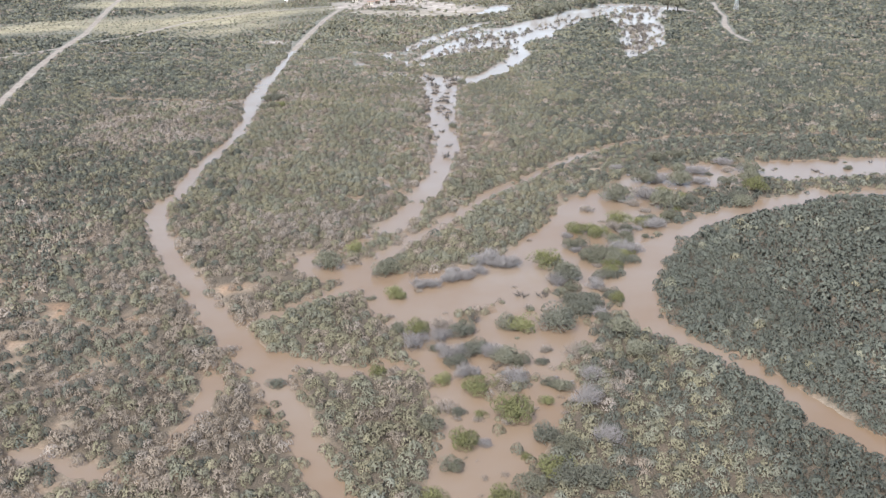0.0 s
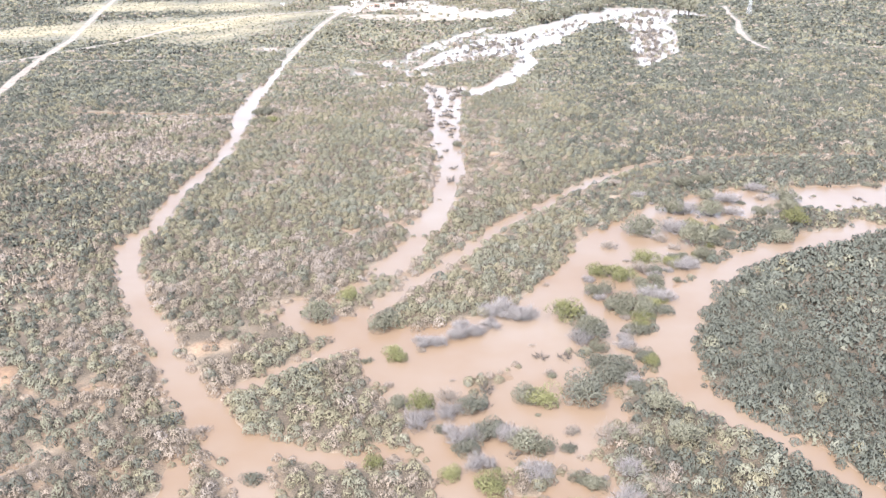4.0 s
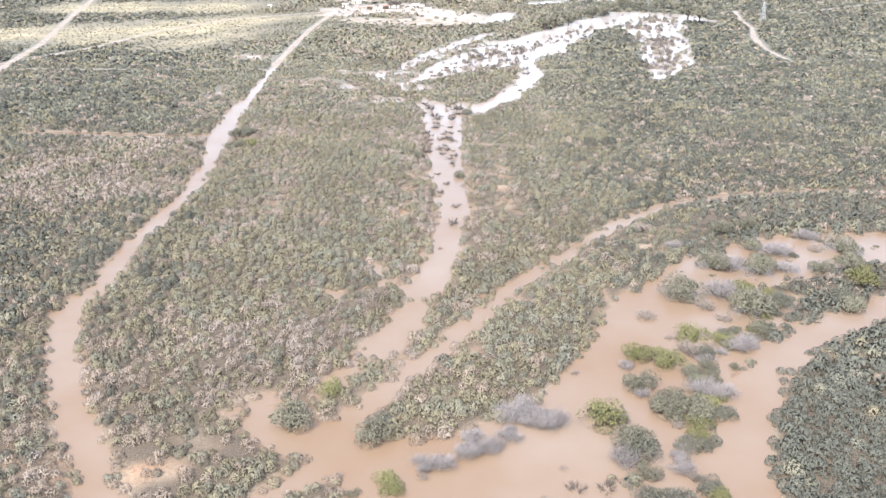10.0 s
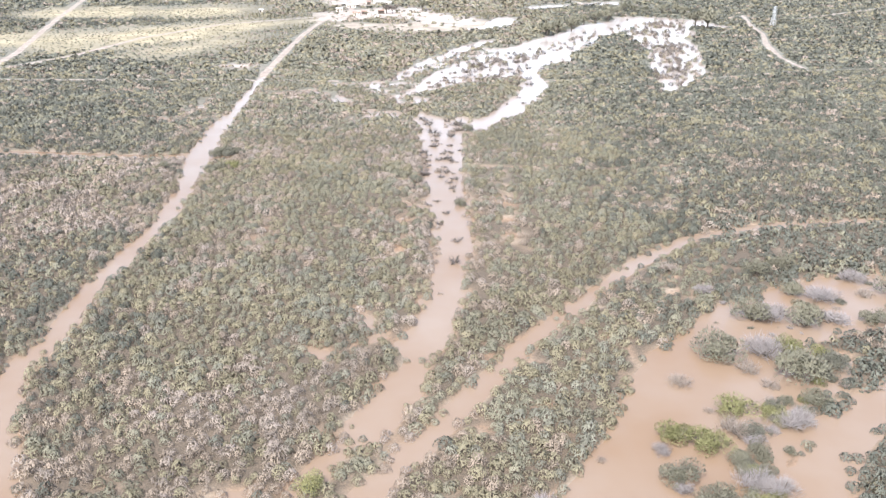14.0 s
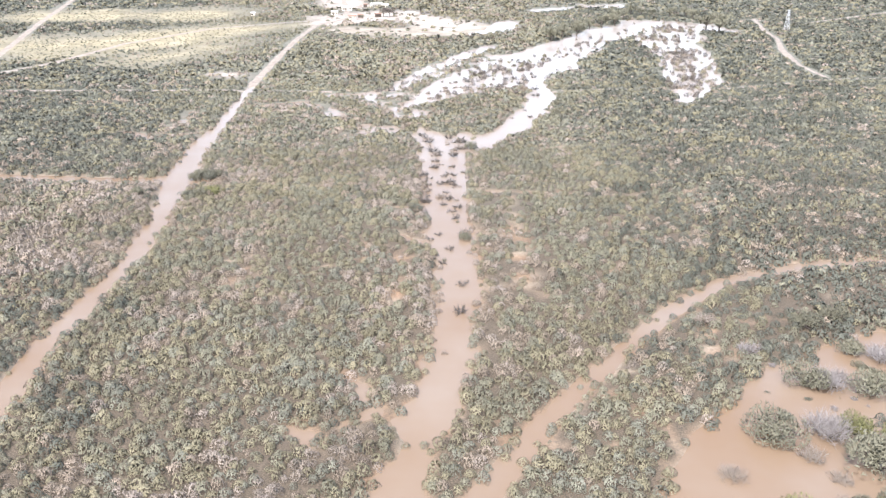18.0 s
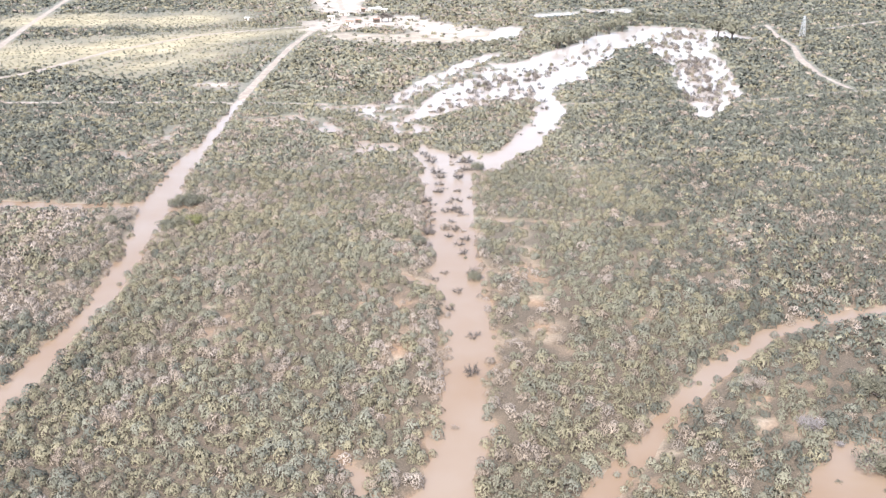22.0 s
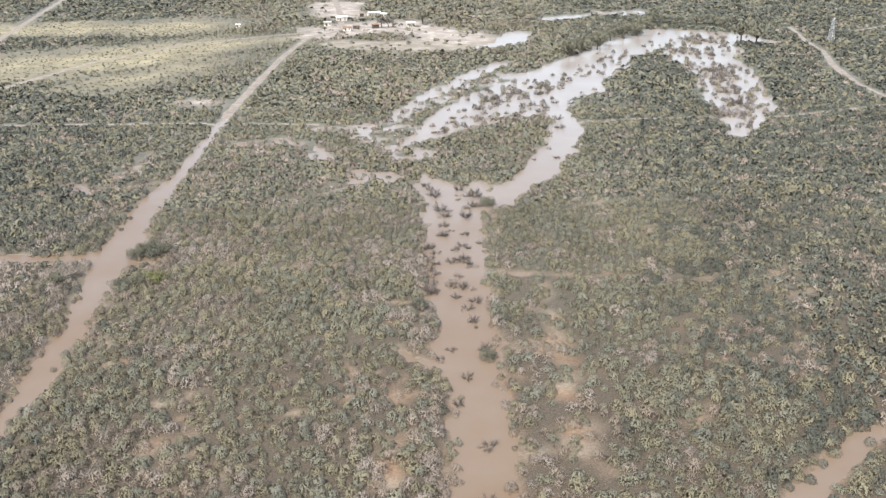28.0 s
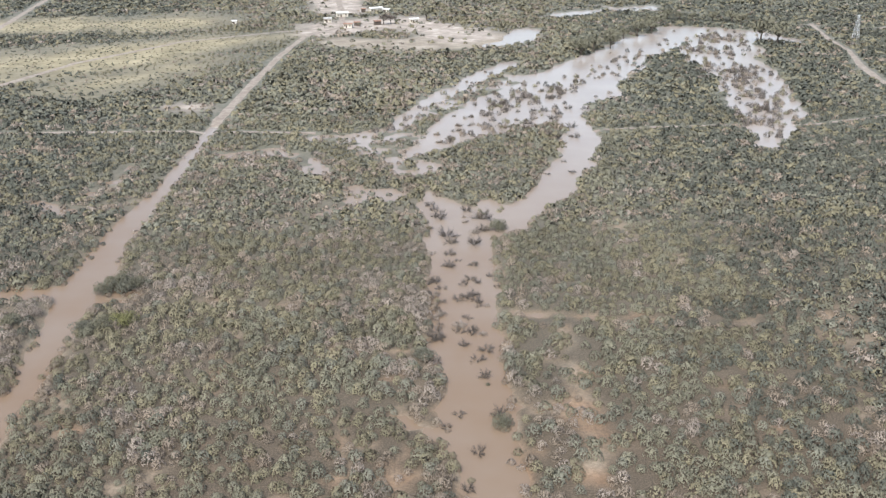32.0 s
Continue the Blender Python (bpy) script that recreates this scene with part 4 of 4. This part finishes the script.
# loose row of shrubs in the shallows between the flat and the river
for x0, y0, x1, y1, count in ((40.2, 159.9, 47, 186.6, 20), (47, 186.6, 60.7, 211.4, 16), (58.4, 209.1, 88.2, 243.1, 24)):
    for i in range(count):
        f = rng.uniform()
        kind = ("B", "G", "L", "Y", "K", "G")[int(rng.integers(0, 6))]
        plant(kind, x0 + (x1 - x0) * f + rng.normal() * 2.4, y0 + (y1 - y0) * f + rng.normal() * 2.4, rng.uniform(1.3, 2.9))

# drowned thickets of the far pond, past counting, and the loose ones of the channel's head
for x0, y0, x1, y1, count, spread in ((13.3, 451.3, 18.2, 408.9, 14, 12), (15.6, 409.4, 15.1, 338.7, 22, 9), (12.3, 329.7, 10.8, 272.7, 8, 6), (12.1, 515.3, 43.7, 560.9, 12, 9)):
    for i in range(count):
        f = rng.uniform()
        x, y = x0 + (x1 - x0) * f + rng.normal() * spread * 0.6, y0 + (y1 - y0) * f + rng.normal() * spread * 0.6
        if terrain(np.array([x]), np.array([y]))[1][0] < -0.5:
            plant("D" if rng.uniform() < 0.6 else "K", x, y, rng.uniform(1.0, 2.3))
spots = []
for stroke, count, spread in (
    ([(138.2, 520.1), (154.2, 559.5), (168.2, 611.1), (177.5, 658.5)], 248, 15),
    ([(161.7, 666.1), (181.7, 705.6), (195.9, 734.6), (213.1, 758.3)], 168, 20),
    ([(36.1, 556.6), (57.7, 595.2), (78.1, 606)], 104, 16),
    ([(20.3, 518.9), (43.9, 540.3), (65.7, 560.2)], 36, 9),
    ([(84.5, 612.4), (113.2, 658.8), (140.6, 700.2)], 48, 10),
    ([(-8.7, 534.8), (8.4, 558.6), (49.6, 653.2)], 24, 5),
):
    knots = np.array(stroke, float)
    u = rng.uniform(0, len(stroke) - 1.001, count)
    k, f = u.astype(int), (u % 1)[:, None]
    spots.append(knots[k] * (1 - f) + knots[k + 1] * f + rng.normal(size=(count, 2)) * spread * 0.6)
spots = np.concatenate(spots)
spots = spots[terrain(spots[:, 0], spots[:, 1])[1] < -0.4]
turn = rng.integers(0, 5, len(spots))
for mat, picks, label in ((TWIG_DARK, (0, 1, 2), "bare dark drowned brushwood in muddy floodwater"), (TWIG_GREY, (3,), "grey-brown drowned brushwood in muddy floodwater"), (LEAF_OLIVE, (4,), "half-drowned olive-green bushes in muddy floodwater")):
    here = spots[np.isin(turn, picks)]
    r = rng.uniform(0.8, 1.8, len(here)) + 0.0005 * here[:, 1]
    scrub("drowned_thicket", label, np.column_stack([here, np.full(len(here), -0.1)]), r, r * rng.uniform(1.0, 1.6, len(here)), [brush(rng, 70, 0.46, 0.13, 0.6, 0.3) for _ in range(10)], mat, rng, "drowned bushes")


# ---- trees of the settlement and of the pond's bank ----
def make_tree(rng, label, mat):
    root = tagged(new("tree"), label, "tree")
    part("trunk", limb_tube(bmesh.new(), crooked(rng, (0, 0, -0.1), (0.05, 0, 1), 0.75, 4, 0.08), 0.075, 0.05, 7), BARK, root)
    for i in range(5):
        a = 2 * math.pi * i / 5 + rng.uniform(-0.3, 0.3)
        part("limb", limb_tube(bmesh.new(), crooked(rng, (0, 0, 0.55), (math.cos(a), math.sin(a), 0.9), 0.7, 4), 0.04, 0.01, 4), BARK, root)
    v = sprays(rng, 300, 0.24, 0.14, 0.3, 8, 0.3, 1.0) + np.array((0, 0, 0.55, 0, 0, 0), np.float32)
    part("crown", mesh_from("crown", v[:, :3], np.arange(len(v)).reshape(-1, 3), mat, v[:, 3:], np.full(len(v), 0.4)), mat, root)
    return root


def stand(model, x, y, r):
    z = float(terrain(np.array([float(x)]), np.array([float(y)]))[0][0])
    o = copy_thing(model, Matrix.Identity(4))
    o.matrix_basis = Matrix.Translation((x, y, max(z, 0))) @ Matrix.Rotation(rng.uniform(0, 6.28), 4, "Z") @ Matrix.Scale(r, 4)
    return o


green_tree = make_tree(rng, "broad grey-green tree on bare pale ground", LEAF_GREEN)
green_tree.matrix_basis = Matrix.Translation((23.4, 845.1, 0.3)) @ Matrix.Scale(6.0, 4)
brown_tree = make_tree(rng, "reddish-brown tree beside the farm sheds", TWIG_DARK)
brown_tree.matrix_basis = Matrix.Translation((-7, 826.7, 0.3)) @ Matrix.Scale(5.0, 4)
bank_tree = make_tree(rng, "tall dark-green tree on the bank of the pond", LEAF_GREEN)
bank_tree.matrix_basis = Matrix.Translation((105.1, 696, 0.3)) @ Matrix.Scale(6.0, 4)
for x, y, r in ((2.1, 830, 1.8), (-47.1, 812.4, 2.2), (-80.6, 793.2, 2.2), (-51.5, 842.5, 1.7), (-23.3, 816.3, 2), (33, 832.7, 2.3), (-89.2, 841.1, 2.4)):
    stand(green_tree, x, y, r)
stand(brown_tree, -2.1, 827, 4.2)
for stroke, gap, r in (([(105.1, 696), (130.1, 733.2), (150.4, 763.2), (164, 770.9), (179.4, 799), (191.6, 820.6)], 13, 6.5), ([(190.8, 826.1), (222.8, 811.7), (241.8, 774.5)], 11, 5), ([(221.7, 712.1), (221.8, 738.5)], 9, 8)):
    for (ax, ay), (bx, by) in zip(stroke, stroke[1:]):
        k = max(1, int(math.hypot(bx - ax, by - ay) / gap))
        for i in range(k):
            stand(bank_tree, ax + (bx - ax) * i / k + rng.normal() * 3, ay + (by - ay) * i / k + rng.normal() * 3, r * rng.uniform(0.75, 1.2))


# ---- farm buildings ----
def box(bm, cx, cy, cz, sx, sy, sz):
    bmesh.ops.create_cube(bm, size=1, matrix=Matrix.Translation((cx, cy, cz)) @ Matrix.Diagonal((sx, sy, sz, 1)))
    return bm


def plain(name, dark, light, scale, rough=0.8, metal=0.0):
    m, n, l, b = material(name, rough, metal)
    l.new(ramp(n, l, noise_of(n, l, scale, 5.0), [(0.3, dark), (0.7, light)]), b.inputs["Base Color"])
    return m


WHITE_SHEET = plain("white_sheet_metal", (0.62, 0.62, 0.60), (0.82, 0.82, 0.80), 0.6, 0.45)
RUST_SHEET = plain("rusty_sheet_metal", (0.14, 0.075, 0.05), (0.30, 0.19, 0.14), 0.9, 0.7)
GREY_SHEET = plain("grey_sheet_metal", (0.30, 0.29, 0.28), (0.48, 0.47, 0.45), 0.7, 0.5)
PLASTER = plain("pale_plaster", (0.45, 0.40, 0.33), (0.68, 0.63, 0.56), 0.8)
BOARDS = plain("dark_boards", (0.05, 0.04, 0.032), (0.13, 0.10, 0.08), 1.5)
GALVANISED = plain("galvanised_steel", (0.45, 0.45, 0.44), (0.62, 0.62, 0.61), 1.0, 0.5, 0.6)


def farm_building(x, y, turn, long, deep, high, wall, roof, label, doors=1, windows=2):
    root = tagged(new("farm_building"), label, "building", "buildings of the farm")
    root.matrix_basis = Matrix.Translation((x, y, float(terrain(np.array([float(x)]), np.array([float(y)]))[0][0]))) @ Matrix.Rotation(radians(turn), 4, "Z")
    bm = box(bmesh.new(), 0, 0, high / 2 - 0.1, long, deep, high + 0.2)
    for sx in (-1, 1):
        g = [bm.verts.new((sx * long / 2 * 0.99, q, high)) for q in (-deep / 2, deep / 2)] + [bm.verts.new((sx * long / 2 * 0.99, 0, high + deep * 0.18))]
        bm.faces.new(g)
    part("wall", bm, wall, root)
    for sy in (-1, 1):
        bm = bmesh.new()
        e, up = deep / 2 + 0.4, deep * 0.18
        drop = up * 0.4 / (deep / 2)
        for k, lift in ((0, 0.02), (1, 0.10)):
            for q in ((-long / 2 - 0.4, sy * e, high - drop + lift), (long / 2 + 0.4, sy * e, high - drop + lift), (long / 2 + 0.4, 0, high + up + lift), (-long / 2 - 0.4, 0, high + up + lift)):
                bm.verts.new(q)
        bm.verts.ensure_lookup_table()
        v = bm.verts
        for f in ((0, 1, 2, 3), (4, 5, 6, 7), (0, 1, 5, 4), (1, 2, 6, 5), (2, 3, 7, 6), (3, 0, 4, 7)):
            bm.faces.new([v[i] for i in f])
        part("roof", bm, roof, root)
    for i in range(doors):
        part("door", box(bmesh.new(), long * (-0.15 + 0.3 * i), -deep / 2 - 0.03, 1.0, 1.0, 0.08, 2.0), BOARDS, root)
    for i in range(windows):
        part("window", box(bmesh.new(), long * (0.3 if i % 2 else -0.36), -deep / 2 - 0.03, 1.5, 0.9, 0.07, 0.9), BOARDS, root)


farm_building(-14, 894.2, 24, 10.1, 3.5, 3.2, PLASTER, WHITE_SHEET, "long low barn with a white sheet-metal roof", 2, 2)
farm_building(-5.7, 890.1, -20, 4.6, 2.9, 2.8, PLASTER, WHITE_SHEET, "small shed with a white sheet-metal roof")
farm_building(-23.6, 895.1, 10, 3, 2.4, 2.6, BOARDS, RUST_SHEET, "dark wooden shed beside the long barn")
farm_building(-30.9, 812.4, -18, 5.9, 2.9, 2.6, PLASTER, RUST_SHEET, "low farmhouse with a rusty sheet roof")
farm_building(-47, 841, 8, 5.2, 3.3, 2.8, PLASTER, GREY_SHEET, "plastered farmhouse with a grey sheet roof", 1, 2)
farm_building(-38.5, 871.1, 15, 8.2, 3.8, 3.0, PLASTER, WHITE_SHEET, "pale farmhouse with a white roof")
farm_building(14.2, 832.2, 12, 6, 3, 2.8, PLASTER, WHITE_SHEET, "pale plastered house with a white roof")
farm_building(-25.2, 822, -10, 3.9, 2.6, 2.4, BOARDS, RUST_SHEET, "dark open-sided shed with a rusty roof", 1, 0)
farm_building(-11.4, 824.1, 20, 4.4, 3.1, 2.6, BOARDS, RUST_SHEET, "dark wooden shed under a brown tree", 1, 0)
farm_building(-111.7, 836.3, 5, 2.9, 2.2, 2.4, PLASTER, WHITE_SHEET, "small white hut at the meadow's edge", 1, 1)


# ---- power pylons ----
def pylon(x, y, turn, high):
    root = tagged(new("power_pylon"), "pale grey steel lattice power pylon in the scrub", "pylon", "pylons of the power line")
    root.matrix_basis = Matrix.Translation((x, y, 0.2)) @ Matrix.Rotation(radians(turn), 4, "Z")
    w0, w1 = high * 0.11, high * 0.025
    corner = lambda sx, sy, u: Vector((sx * (w0 + (w1 - w0) * u), sy * (w0 + (w1 - w0) * u), high * u))
    for sx, sy in ((-1, -1), (1, -1), (1, 1), (-1, 1)):
        part("leg", limb_tube(bmesh.new(), [corner(sx, sy, u) for u in (0, 0.5, 1)], 0.16, 0.12, 4), GALVANISED, root)
    for (ax, ay), (bx, by) in (((-1, -1), (1, -1)), ((1, -1), (1, 1)), ((1, 1), (-1, 1)), ((-1, 1), (-1, -1))):
        for i in range(6):
            u, v = i / 6, (i + 1) / 6
            part("brace", limb_tube(bmesh.new(), [corner(ax, ay, u), corner(bx, by, v)], 0.09, 0.09, 4), GALVANISED, root)
            part("brace", limb_tube(bmesh.new(), [corner(bx, by, u), corner(ax, ay, v)], 0.09, 0.09, 4), GALVANISED, root)
    for u, half in ((0.72, 0.22), (0.84, 0.26), (0.97, 0.18)):
        part("crossarm", limb_tube(bmesh.new(), [(-high * half, 0, high * u), (0, 0, high * u + 0.5), (high * half, 0, high * u)], 0.14, 0.14, 4), GALVANISED, root)


pylon(281, 731.5, 35, 15)
